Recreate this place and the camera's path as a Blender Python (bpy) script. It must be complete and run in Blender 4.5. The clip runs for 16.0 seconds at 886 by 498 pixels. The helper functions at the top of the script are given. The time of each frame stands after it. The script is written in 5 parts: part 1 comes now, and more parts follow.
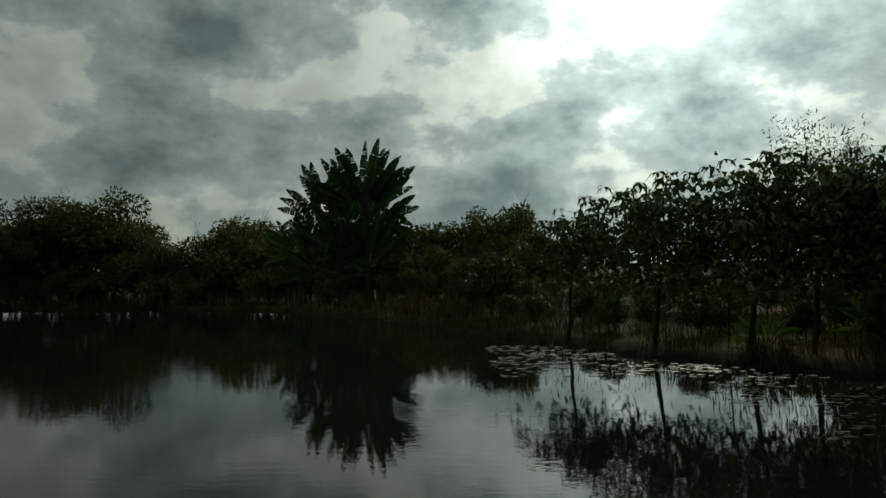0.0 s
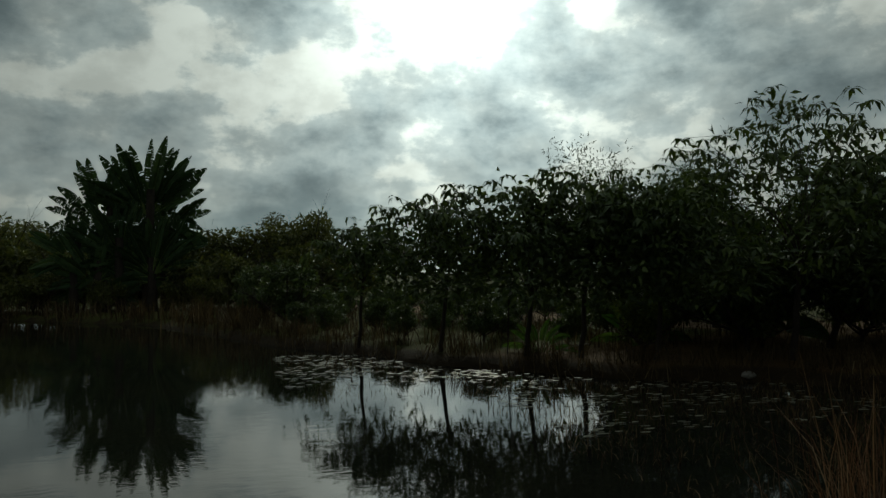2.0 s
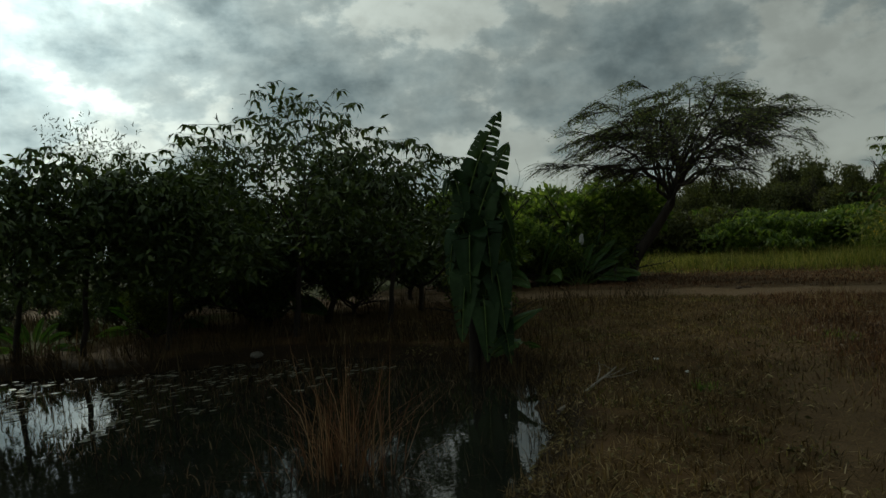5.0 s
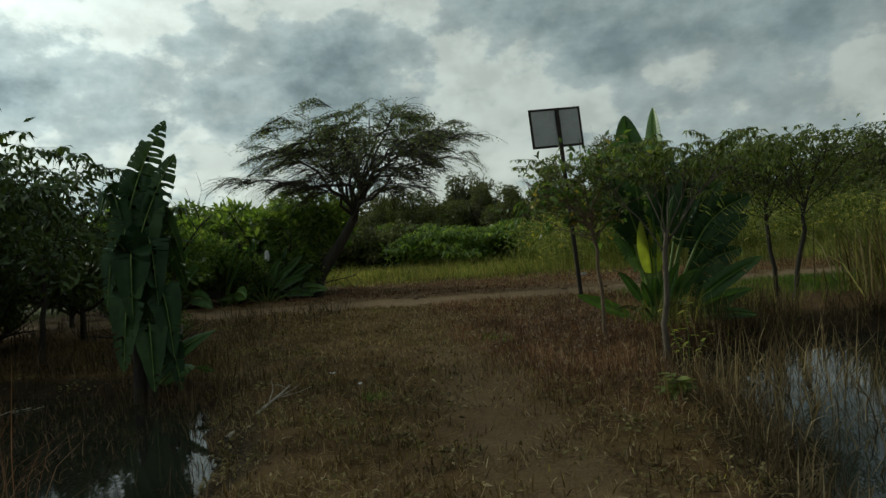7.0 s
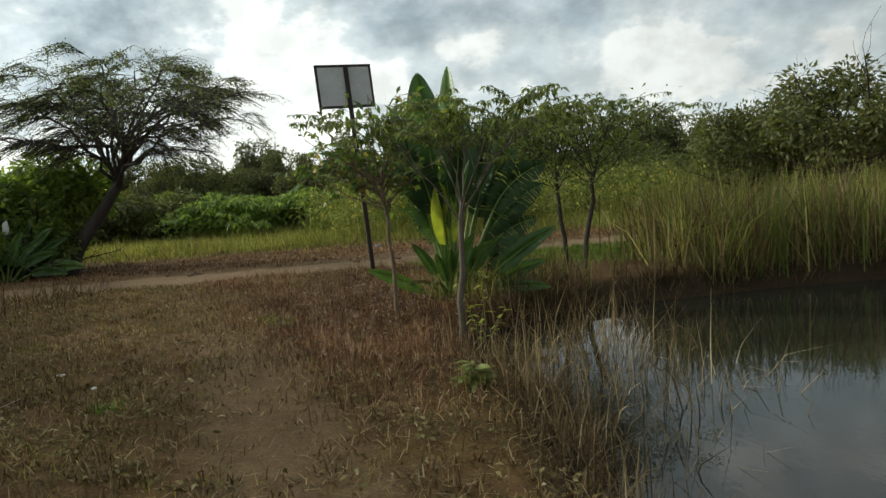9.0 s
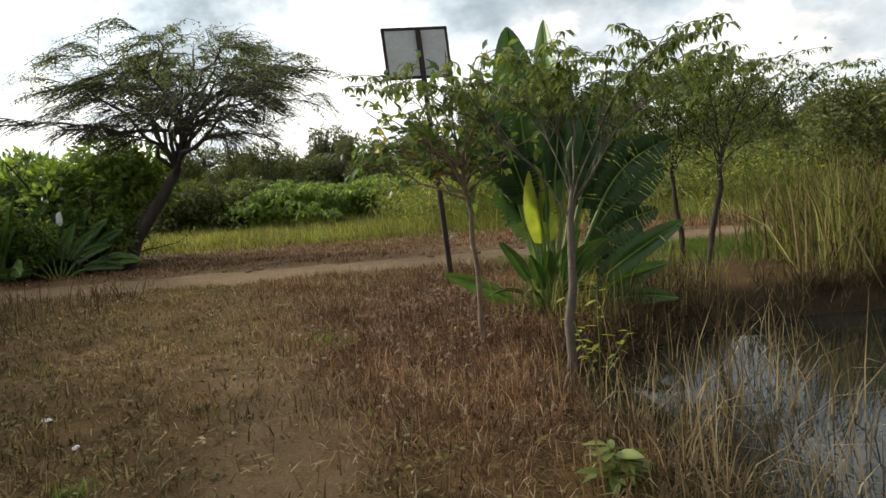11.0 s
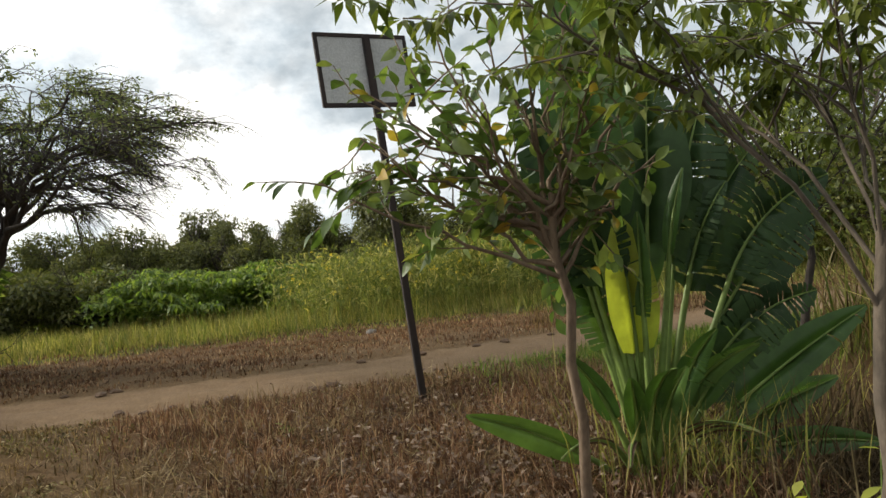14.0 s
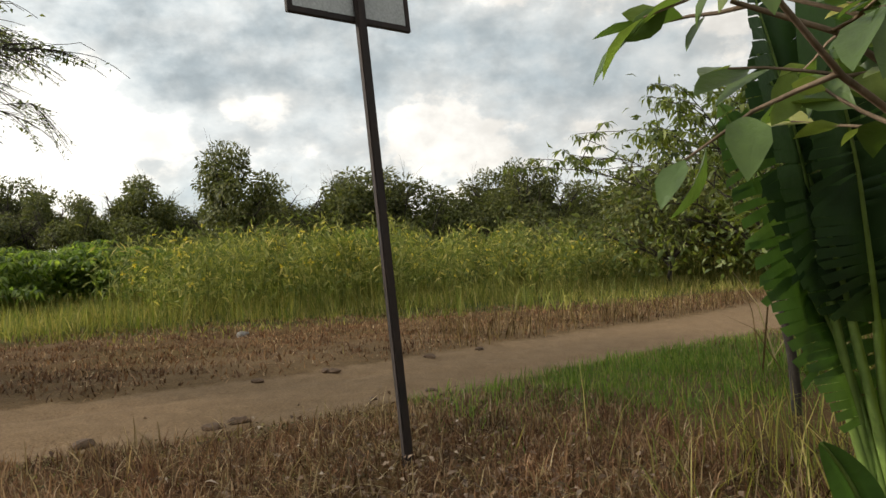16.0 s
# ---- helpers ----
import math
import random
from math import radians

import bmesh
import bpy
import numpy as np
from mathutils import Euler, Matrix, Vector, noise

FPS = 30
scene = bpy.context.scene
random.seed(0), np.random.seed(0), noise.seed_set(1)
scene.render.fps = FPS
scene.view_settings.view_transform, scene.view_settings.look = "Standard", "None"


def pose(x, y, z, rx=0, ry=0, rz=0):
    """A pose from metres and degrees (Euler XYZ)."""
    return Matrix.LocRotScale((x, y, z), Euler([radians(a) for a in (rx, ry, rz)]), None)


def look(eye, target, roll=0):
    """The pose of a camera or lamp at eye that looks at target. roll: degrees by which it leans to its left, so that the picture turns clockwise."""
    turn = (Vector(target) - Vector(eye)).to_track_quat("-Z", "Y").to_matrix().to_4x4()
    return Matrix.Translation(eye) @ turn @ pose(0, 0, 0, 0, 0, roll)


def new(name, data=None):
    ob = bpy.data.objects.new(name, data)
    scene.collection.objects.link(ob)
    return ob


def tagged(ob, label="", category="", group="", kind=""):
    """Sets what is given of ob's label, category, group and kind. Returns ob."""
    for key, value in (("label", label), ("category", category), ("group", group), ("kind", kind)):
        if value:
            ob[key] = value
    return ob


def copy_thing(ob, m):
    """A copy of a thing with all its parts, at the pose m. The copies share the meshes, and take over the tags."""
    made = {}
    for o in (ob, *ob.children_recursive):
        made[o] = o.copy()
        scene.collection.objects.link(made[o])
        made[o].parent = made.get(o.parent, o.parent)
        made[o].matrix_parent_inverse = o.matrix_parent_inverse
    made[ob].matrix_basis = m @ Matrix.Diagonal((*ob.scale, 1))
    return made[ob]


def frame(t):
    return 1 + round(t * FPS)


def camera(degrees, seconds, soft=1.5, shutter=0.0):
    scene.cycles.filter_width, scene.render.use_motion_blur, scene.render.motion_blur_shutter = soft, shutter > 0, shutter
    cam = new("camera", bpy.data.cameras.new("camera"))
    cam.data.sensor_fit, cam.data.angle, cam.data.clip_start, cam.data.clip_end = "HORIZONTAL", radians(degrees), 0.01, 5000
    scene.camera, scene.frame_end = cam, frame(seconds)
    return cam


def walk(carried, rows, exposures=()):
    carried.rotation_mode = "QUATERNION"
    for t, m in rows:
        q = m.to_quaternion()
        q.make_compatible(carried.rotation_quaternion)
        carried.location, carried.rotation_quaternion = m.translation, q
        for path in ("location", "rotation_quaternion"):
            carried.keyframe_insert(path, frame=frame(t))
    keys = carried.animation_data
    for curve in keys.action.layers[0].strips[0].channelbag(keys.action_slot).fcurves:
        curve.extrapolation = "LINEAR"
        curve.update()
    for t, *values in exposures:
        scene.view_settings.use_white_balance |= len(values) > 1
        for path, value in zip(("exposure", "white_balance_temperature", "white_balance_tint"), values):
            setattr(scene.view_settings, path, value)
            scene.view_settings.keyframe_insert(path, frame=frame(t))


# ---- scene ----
cam = camera(62.1, 16.0)
METRES, EYE, TILT, LEAN, TURN = 10.0, 1.55, 1.5, 1.4, 0.0
ROWS = [
    (0.0, 0.0, 0.0, 0.0, 0.0, 0.0, -0.0),
    (0.5, 0.0045, 0.0033, -0.0005, -3.92, 0.15, -0.48),
    (1.0, 0.0094, 0.0039, -0.0012, -8.23, -0.14, -0.3),
    (1.5, 0.0135, 0.0048, -0.0001, -11.19, 0.91, 0.23),
    (2.0, 0.0199, 0.0068, -0.0003, -15.4, 0.78, -0.92),
    (2.5, 0.0206, 0.0094, -0.0038, -21.64, -0.51, -0.97),
    (3.0, 0.0216, 0.0074, -0.0016, -28.72, -1.32, -0.22),
    (3.5, 0.026, 0.0066, -0.0027, -33.57, -1.66, -0.59),
    (4.0, 0.0316, 0.003, -0.0023, -38.65, -1.25, -0.38),
    (4.5, 0.0357, -0.0013, -0.0011, -45.22, -0.76, 0.15),
    (5.0, 0.0367, -0.0045, 0.0, -51.32, -0.17, 0.71),
    (5.2, 0.0389, -0.0059, -0.0, -54.1, -0.05, 0.85),
    (7.3, 0.062, -0.0205, -0.0001, -76.12, 0.64, 1.48),
    (7.5, 0.0642, -0.0219, -0.0001, -76.57, 0.79, 0.97),
    (8.0, 0.0858, -0.0283, -0.0014, -79.58, 0.29, 1.84),
    (8.5, 0.1232, -0.0234, -0.0035, -86.89, -2.92, 0.38),
    (8.7, 0.1422, -0.0213, -0.0027, -90.61, -2.18, 2.2),
    (10.8, 0.3413, 0.0002, 0.0051, -86.25, -4.45, 2.67),
    (11.0, 0.3603, 0.0023, 0.0059, -84.71, -3.2, 2.41),
    (11.5, 0.4114, 0.0173, 0.0067, -86.65, -8.85, 1.84),
    (12.0, 0.4648, 0.039, 0.0075, -81.48, -9.41, 1.19),
    (12.5, 0.5178, 0.0612, 0.0116, -85.18, -3.72, 4.28),
    (13.0, 0.5756, 0.0782, 0.0126, -88.4, -1.0, 4.69),
    (13.5, 0.6339, 0.1017, 0.0112, -92.63, 0.57, 4.29),
    (14.0, 0.6989, 0.1163, 0.0109, -94.27, 3.08, 3.86),
    (14.5, 0.7505, 0.1442, 0.0127, -93.66, 3.82, 3.58),
    (15.0, 0.8178, 0.1657, 0.0175, -100.78, 3.08, 3.79),
    (15.5, 0.8721, 0.1853, 0.0195, -101.06, 2.67, 0.2),
    (16.0, 0.932, 0.2055, 0.0236, -107.19, 2.26, 1.0),
]
EXPOSURES = [(0.0, -2.3, 6550, -6.0), (2.0, -2.35, 6500, -6.0), (4.0, -2.15, 6400, -6.0), (5.0, -2.0, 6400, -6.0), (7.5, -1.05, 6250, -6.0), (8.0, -1.0, 6250, -4.0), (8.5, -0.45, 6350, 1.0),
             (11.0, 0.25, 6550, 11.0), (11.5, 0.92, 6700, 15.0), (12.0, 1.1, 6700, 15.0), (12.5, 0.66, 6650, 14.0), (13.0, 0.17, 6650, 14.0), (14.0, 0.2, 6700, 12.0), (14.5, -0.1, 6750, 12.0), (15.0, -0.05, 6850, 12.0), (16.0, 0.05, 6900, 11.0)]
walk(cam, [(t, pose(0, 0, EYE, TILT, LEAN, TURN) @ pose(METRES * x, METRES * y, METRES * z, 90 + pitch, roll, yaw)) for t, x, y, z, yaw, pitch, roll in ROWS], EXPOSURES)

# ---- light: low sun behind broken cloud ----
SUN_AZ, SUN_EL = 18.5, 21.5     # degrees clockwise from +y, and above the horizon
SUN_DIR = Vector((math.sin(radians(SUN_AZ)) * math.cos(radians(SUN_EL)), math.cos(radians(SUN_AZ)) * math.cos(radians(SUN_EL)), math.sin(radians(SUN_EL))))


class Nodes:
    """Short hand for building a node tree."""

    def __init__(self, tree):
        self.tree = tree
        tree.nodes.clear()

    def add(self, kind, **inputs):
        n = self.tree.nodes.new(kind)
        for k, v in inputs.items():
            self.put(n, k.replace("_", " "), v)
        return n

    def put(self, n, key, v):
        s = n.inputs[int(key[1:])] if key[0] == "i" and key[1:].isdigit() else n.inputs[key]
        if isinstance(v, bpy.types.NodeSocket):
            self.tree.links.new(v, s)
        else:
            s.default_value = v

    def math(self, op, a, b=0.0, clamp=False):
        n = self.add("ShaderNodeMath", i0=a, i1=b)
        n.operation, n.use_clamp = op, clamp
        return n.outputs[0]

    def vmath(self, op, a, b=(0, 0, 0)):
        n = self.add("ShaderNodeVectorMath", i0=a, i1=b)
        n.operation = op
        return n.outputs["Value"] if op in ("DOT_PRODUCT", "LENGTH") else n.outputs[0]

    def noise(self, vec, scale, detail=4.0, rough=0.55, distort=0.0):
        n = self.add("ShaderNodeTexNoise", Scale=scale, Detail=detail, Roughness=rough, Distortion=distort)
        if vec is not None:
            self.put(n, "Vector", vec)
        return n.outputs["Fac"]

    def ramp(self, fac, stops):
        n = self.add("ShaderNodeValToRGB", Fac=fac)
        e = n.color_ramp.elements
        while len(e) < len(stops):
            e.new(0.5)
        for el, (p, c) in zip(e, stops):
            el.position = p
            el.color = (*c, 1) if len(c) == 3 else c
        return n.outputs["Color"]

    def mix(self, fac, a, b, kind="MIX"):
        n = self.add("ShaderNodeMix")
        n.data_type, n.blend_type = "RGBA", kind
        self.put(n, "i0", fac)
        self.put(n, "i6", a)
        self.put(n, "i7", b)
        return n.outputs[2]

    def span(self, v, lo, hi, a=0.0, b=1.0):
        n = self.add("ShaderNodeMapRange", i0=v, i1=lo, i2=hi, i3=a, i4=b)
        n.interpolation_type = "SMOOTHSTEP"
        return n.outputs[0]


def c3(r, g, b):
    return (r, g, b, 1.0)


def make_world():
    w = bpy.data.worlds.new("sky")
    scene.world = w
    w.use_nodes = True
    n = Nodes(w.node_tree)
    air = n.add("ShaderNodeTexSky")
    air.sky_type, air.sun_disc, air.sun_elevation, air.sun_rotation = "NISHITA", False, radians(SUN_EL), radians(SUN_AZ)
    sky = air.outputs[0]
    d = n.add("ShaderNodeTexCoord").outputs["Generated"]
    sep = n.add("ShaderNodeSeparateXYZ", i0=d)
    banks = n.vmath("ADD", n.vmath("MULTIPLY", d, (1.0, 1.0, 2.2)), (3.1, 1.7, 0.4))
    heaps = n.vmath("ADD", n.vmath("MULTIPLY", d, (1.0, 1.0, 1.45)), (0.3, 5.2, 2.4))
    toward = n.vmath("DOT_PRODUCT", d, tuple(SUN_DIR))
    near = n.math("MAXIMUM", toward, 0.0)
    big = n.noise(banks, 3.4, 10.0, 0.55, 0.15)
    puffs = n.noise(heaps, 9.0, 10.0, 0.58)
    body = n.math("ADD", n.math("MULTIPLY", big, 0.58), n.math("MULTIPLY", puffs, 0.42))
    veil = n.noise(heaps, 17.0, 6.0, 0.55)
    cover = n.span(body, 0.28, 0.36)
    thick = n.math("ADD", n.math("MULTIPLY", n.span(body, 0.44, 0.49), 0.40), n.math("MULTIPLY", n.span(body, 0.455, 0.64), 0.60))
    glow = n.math("ADD", n.math("MULTIPLY", n.math("POWER", near, 6.0), 1.6), n.math("MULTIPLY", n.math("POWER", near, 36.0), 5.5))
    open_sky = n.math("SUBTRACT", 1.0, thick)
    deep = n.math("ADD", 0.42, n.math("MULTIPLY", near, 0.34))
    shade = n.math("SUBTRACT", 1.08, n.math("MULTIPLY", deep, n.math("SUBTRACT", 1.0, open_sky)))
    low = n.span(sep.outputs[2], 0.0, 0.16, 1.0, 0.0)
    shade = n.math("ADD", shade, n.math("MULTIPLY", low, 0.28))
    shade = n.math("MULTIPLY", shade, n.span(veil, 0.34, 0.66, 0.88, 1.10))
    lit = n.mix(thick, c3(0.99, 1.0, 0.98), c3(0.77, 0.92, 1.02))
    base = n.math("ADD", 0.42, n.math("MULTIPLY", n.math("ADD", toward, 1.0), 0.54))
    bright = n.math("MULTIPLY", shade, n.math("ADD", base, glow))
    cloud = n.vmath("SCALE", lit, (0, 0, 0))
    n.put(cloud.node, "Scale", n.math("MULTIPLY", bright, 8.8))
    tinted = n.mix(n.math("MULTIPLY", low, 0.35), cloud, n.mix(1.0, cloud, c3(1.05, 1.0, 0.86), "MULTIPLY"))
    colour = n.mix(cover, sky, tinted)
    bg = n.add("ShaderNodeBackground", Color=colour, Strength=0.1)
    out = n.add("ShaderNodeOutputWorld")
    n.put(out, "Surface", bg.outputs[0])


make_world()
sun = new("sun", bpy.data.lights.new("sun", "SUN"))
sun.data.energy, sun.data.angle, sun.data.color = 2.8, radians(3), (1.0, 0.93, 0.80)
sun.matrix_world = look(SUN_DIR * 50, (0, 0, 0))


# ---- materials ----
def material(name):
    m = bpy.data.materials.new(name)
    m.use_nodes = True
    return m, Nodes(m.node_tree)


def finish(n, shader):
    out = n.add("ShaderNodeOutputMaterial")
    n.put(out, "Surface", shader)


def foliage(name, dark, mid, light, rough=0.5, clear=0.35, wear=None, grain=9.0, spec=0.4, shine=(1.25, 1.3, 0.55), blotch=0.34):
    """Leaves and blades: a colour of its own for each blade, blotches, light shining through."""
    m, n = material(name)
    pos = n.add("ShaderNodeTexCoord").outputs["Object"]
    isle = n.add("ShaderNodeNewGeometry").outputs["Random Per Island"]
    stops = [(0.0, dark), (0.5, mid), (0.9, light)] + ([(1.0, wear)] if wear else [])
    col = n.ramp(isle, stops)
    blot = n.noise(pos, grain, 5.0, 0.6)
    col = n.mix(1.0, col, n.ramp(blot, [(0.3, (1 - blotch, 1 - blotch, 0.97 - blotch)), (0.7, (1 + blotch, 0.98 + blotch, 0.9 + blotch))]), "MULTIPLY")
    bump = n.add("ShaderNodeBump", Strength=0.25, Distance=0.01, Height=n.noise(pos, grain * 8, 3.0)).outputs[0]
    p = n.add("ShaderNodeBsdfPrincipled", Base_Color=col, Roughness=rough, Normal=bump)
    n.put(p, "Specular IOR Level", spec)
    t = n.add("ShaderNodeBsdfTranslucent", Color=n.mix(1.0, col, c3(*shine), "MULTIPLY"))
    mixed = n.add("ShaderNodeMixShader", i0=clear, i1=p.outputs[0], i2=t.outputs[0])
    finish(n, mixed.outputs[0])
    return m


def solid(name, a, b, rough=0.8, scale=6.0, stretch=(1, 1, 1), bump=0.5, dist=0.02, metal=0.0, fine=60.0):
    """Bark, soil, metal, stone: two tones in patches with grain and relief."""
    m, n = material(name)
    pos = n.vmath("MULTIPLY", n.add("ShaderNodeTexCoord").outputs["Object"], stretch)
    f = n.noise(pos, scale, 6.0, 0.62, 0.4)
    g = n.noise(pos, fine, 3.0, 0.6)
    col = n.ramp(f, [(0.28, a), (0.72, b)])
    col = n.mix(1.0, col, n.ramp(g, [(0.2, (0.7, 0.7, 0.7)), (0.8, (1.25, 1.25, 1.25))]), "MULTIPLY")
    h = n.math("ADD", f, n.math("MULTIPLY", g, 0.4))
    bp = n.add("ShaderNodeBump", Strength=bump, Distance=dist, Height=h).outputs[0]
    p = n.add("ShaderNodeBsdfPrincipled", Base_Color=col, Roughness=rough, Metallic=metal, Normal=bp)
    finish(n, p.outputs[0])
    return m


def ground_material():
    m, n = material("dry_earth")
    pos = n.add("ShaderNodeTexCoord").outputs["Object"]
    big, mid, fine = n.noise(pos, 0.5, 6.0), n.noise(pos, 4.0, 7.0, 0.65), n.noise(pos, 45.0, 5.0, 0.7)

    def zone(key, soft=0.35):
        read = n.add("ShaderNodeAttribute")
        read.attribute_name = key
        a = read.outputs["Fac"]
        return n.span(n.math("ADD", a, n.math("MULTIPLY", n.math("SUBTRACT", mid, 0.5), 0.9)), 0.5 - soft, 0.5 + soft)

    col = n.ramp(mid, [(0.25, (0.0725, 0.0386, 0.0154)), (0.5, (0.117, 0.0667, 0.0275)), (0.75, (0.162, 0.0989, 0.0402))])
    col = n.mix(n.span(big, 0.45, 0.65), col, n.mix(1.0, col, c3(0.8, 0.85, 0.6), "MULTIPLY"))
    col = n.mix(zone("green"), col, n.ramp(mid, [(0.3, (0.039, 0.0494, 0.00916)), (0.7, (0.0946, 0.0936, 0.0219))]))
    col = n.mix(zone("trodden"), col, n.ramp(mid, [(0.25, (0.105, 0.065, 0.031)), (0.75, (0.173, 0.112, 0.056))]))
    sand = n.ramp(mid, [(0.2, (0.165, 0.108, 0.061)), (0.8, (0.25, 0.168, 0.099))])
    col = n.mix(zone("track", 0.25), col, sand)
    col = n.mix(zone("mud", 0.3), col, n.ramp(mid, [(0.3, (0.0195, 0.0133, 0.00732)), (0.7, (0.0418, 0.0272, 0.0132))]))
    col = n.mix(1.0, col, n.ramp(fine, [(0.25, (0.5, 0.5, 0.5)), (0.75, (1.5, 1.48, 1.42))]), "MULTIPLY")
    h = n.math("ADD", n.math("MULTIPLY", mid, 1.0), n.math("MULTIPLY", fine, 0.35))
    bp = n.add("ShaderNodeBump", Strength=0.8, Distance=0.05, Height=h).outputs[0]
    p = n.add("ShaderNodeBsdfPrincipled", Base_Color=col, Roughness=0.95, Normal=bp)
    n.put(p, "Specular IOR Level", 0.15)
    finish(n, p.outputs[0])
    return m


def water_material():
    m, n = material("pond_water")
    pos = n.add("ShaderNodeTexCoord").outputs["Object"]
    stretched = n.vmath("MULTIPLY", pos, (1.0, 2.2, 1.0))
    rip = n.math("ADD", n.noise(stretched, 3.5, 3.0, 0.5), n.math("MULTIPLY", n.noise(stretched, 14.0, 2.0), 0.25))
    calm = n.span(n.noise(pos, 0.22, 2.0), 0.42, 0.62, 0.35, 1.0)
    bp = n.add("ShaderNodeBump", Strength=n.math("MULTIPLY", calm, 0.010), Distance=0.25, Height=rip).outputs[0]
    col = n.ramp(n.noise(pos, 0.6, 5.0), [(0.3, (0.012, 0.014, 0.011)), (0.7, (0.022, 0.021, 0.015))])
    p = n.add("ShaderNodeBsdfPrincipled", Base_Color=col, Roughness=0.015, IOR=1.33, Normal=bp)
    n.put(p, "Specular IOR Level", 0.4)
    finish(n, p.outputs[0])
    return m


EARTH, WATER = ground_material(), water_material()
BARK_DARK = solid("dark_bark", (0.022, 0.017, 0.013), (0.065, 0.05, 0.038), 0.9, 8.0, (1, 1, 0.35), 0.8, 0.03)
BARK_PALE = solid("pale_bark", (0.06, 0.047, 0.033), (0.15, 0.118, 0.085), 0.85, 9.0, (1, 1, 0.5), 0.6, 0.012)
BARK_BROWN = solid("brown_bark", (0.10, 0.065, 0.04), (0.24, 0.17, 0.11), 0.88, 10.0, (1, 1, 0.4), 0.6, 0.012)
DEAD_WOOD = solid("weathered_wood", (0.20, 0.17, 0.14), (0.45, 0.40, 0.33), 0.9, 12.0, (1, 1, 1), 0.6, 0.01)
RUSTY = solid("dark_rusted_paint", (0.012, 0.010, 0.010), (0.04, 0.022, 0.016), 0.75, 7.0, (1, 1, 0.4), 0.3, 0.004)
PANEL = solid("weathered_grey_sheet", (0.40, 0.41, 0.41), (0.56, 0.57, 0.56), 0.55, 2.2, (1, 1, 1), 0.1, 0.003)
WHITE_BOARD = solid("faded_white_paint", (0.5, 0.5, 0.47), (0.75, 0.75, 0.72), 0.7, 8.0)
STONE = solid("pale_stone", (0.14, 0.125, 0.105), (0.28, 0.26, 0.23), 0.85, 14.0)
CLOD = solid("earth_clod", (0.07, 0.042, 0.025), (0.16, 0.10, 0.06), 0.95, 14.0)
# white of the paper scraps and of the lumps added for leaf highlights
LITTER_GLINT = solid("white_litter_and_glint", (0.55, 0.54, 0.52), (0.8, 0.8, 0.78), 0.6, 14.0)
LEAF_DARK = foliage("dark_leaf", (0.0378, 0.0567, 0.0189), (0.0607, 0.0945, 0.027), (0.115, 0.155, 0.0405), 0.5, 0.18)
LEAF_MID = foliage("mid_leaf", (0.06, 0.085, 0.022), (0.115, 0.15, 0.036), (0.2, 0.23, 0.06), 0.46, 0.4)
LEAF_BUSH = foliage("bright_shrub_leaf", (0.08, 0.13, 0.034), (0.145, 0.215, 0.055), (0.26, 0.32, 0.095), 0.45, 0.6)
LEAF_FAR = foliage("woodland_leaf", (0.055, 0.066, 0.02), (0.10, 0.115, 0.034), (0.175, 0.175, 0.06), 0.6, 0.3)
LEAF_FINE = foliage("acacia_leaflet", (0.081, 0.115, 0.0405), (0.135, 0.176, 0.0607), (0.23, 0.243, 0.0945), 0.6, 0.35)
LEAF_BROAD = foliage("glossy_broad_leaf", (0.0675, 0.115, 0.0338), (0.115, 0.176, 0.054), (0.216, 0.27, 0.0945), 0.38, 0.42, (0.513, 0.338, 0.0675))
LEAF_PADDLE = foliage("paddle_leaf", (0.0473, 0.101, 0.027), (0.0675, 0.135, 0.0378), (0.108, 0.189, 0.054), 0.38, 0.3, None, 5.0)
# the same paddle leaf with shade put into its colour
LEAF_PADDLE_SHADED = foliage("shaded_paddle_leaf", (0.027, 0.0567, 0.0223), (0.0378, 0.0743, 0.0277), (0.054, 0.0945, 0.0348), 0.48, 0.12, None, 5.0, 0.22)
# yellow-green of the vine; on one fan leaf, backlit glow put into colour
LEAF_YELLOW = foliage("yellow_green_leaf", (0.34, 0.40, 0.06), (0.44, 0.48, 0.085), (0.54, 0.55, 0.13), 0.45, 0.5, None, 4.0)
PETIOLE = foliage("green_stalk", (0.10, 0.16, 0.04), (0.14, 0.21, 0.05), (0.2, 0.27, 0.08), 0.45, 0.1)
GRASS_DRY = foliage("dry_grass", (0.05, 0.034, 0.014), (0.145, 0.098, 0.042), (0.27, 0.195, 0.095), 0.8, 0.25, (0.40, 0.31, 0.19), 1.4, 0.15, (1.1, 1.0, 0.75), 0.5)
GRASS_RED = foliage("russet_grass", (0.06, 0.03, 0.018), (0.17, 0.09, 0.052), (0.33, 0.21, 0.125), 0.8, 0.25, (0.44, 0.35, 0.25), 1.4, 0.15, (1.1, 1.0, 0.75), 0.5)
GRASS_GREEN = foliage("green_grass", (0.09, 0.12, 0.03), (0.22, 0.22, 0.06), (0.37, 0.32, 0.12), 0.7, 0.4, (0.42, 0.34, 0.18), 0.3, 0.15, (1.2, 1.2, 0.6), 0.5)
GRASS_FRESH = foliage("fresh_grass", (0.07, 0.13, 0.025), (0.13, 0.21, 0.04), (0.22, 0.29, 0.07), 0.6, 0.4, (0.4, 0.34, 0.17), 0.8, 0.2)
GRASS_TALL = foliage("tall_weed", (0.096, 0.132, 0.036), (0.192, 0.216, 0.066), (0.336, 0.324, 0.12), 0.7, 0.35, (0.576, 0.48, 0.192), 0.8, 0.15)
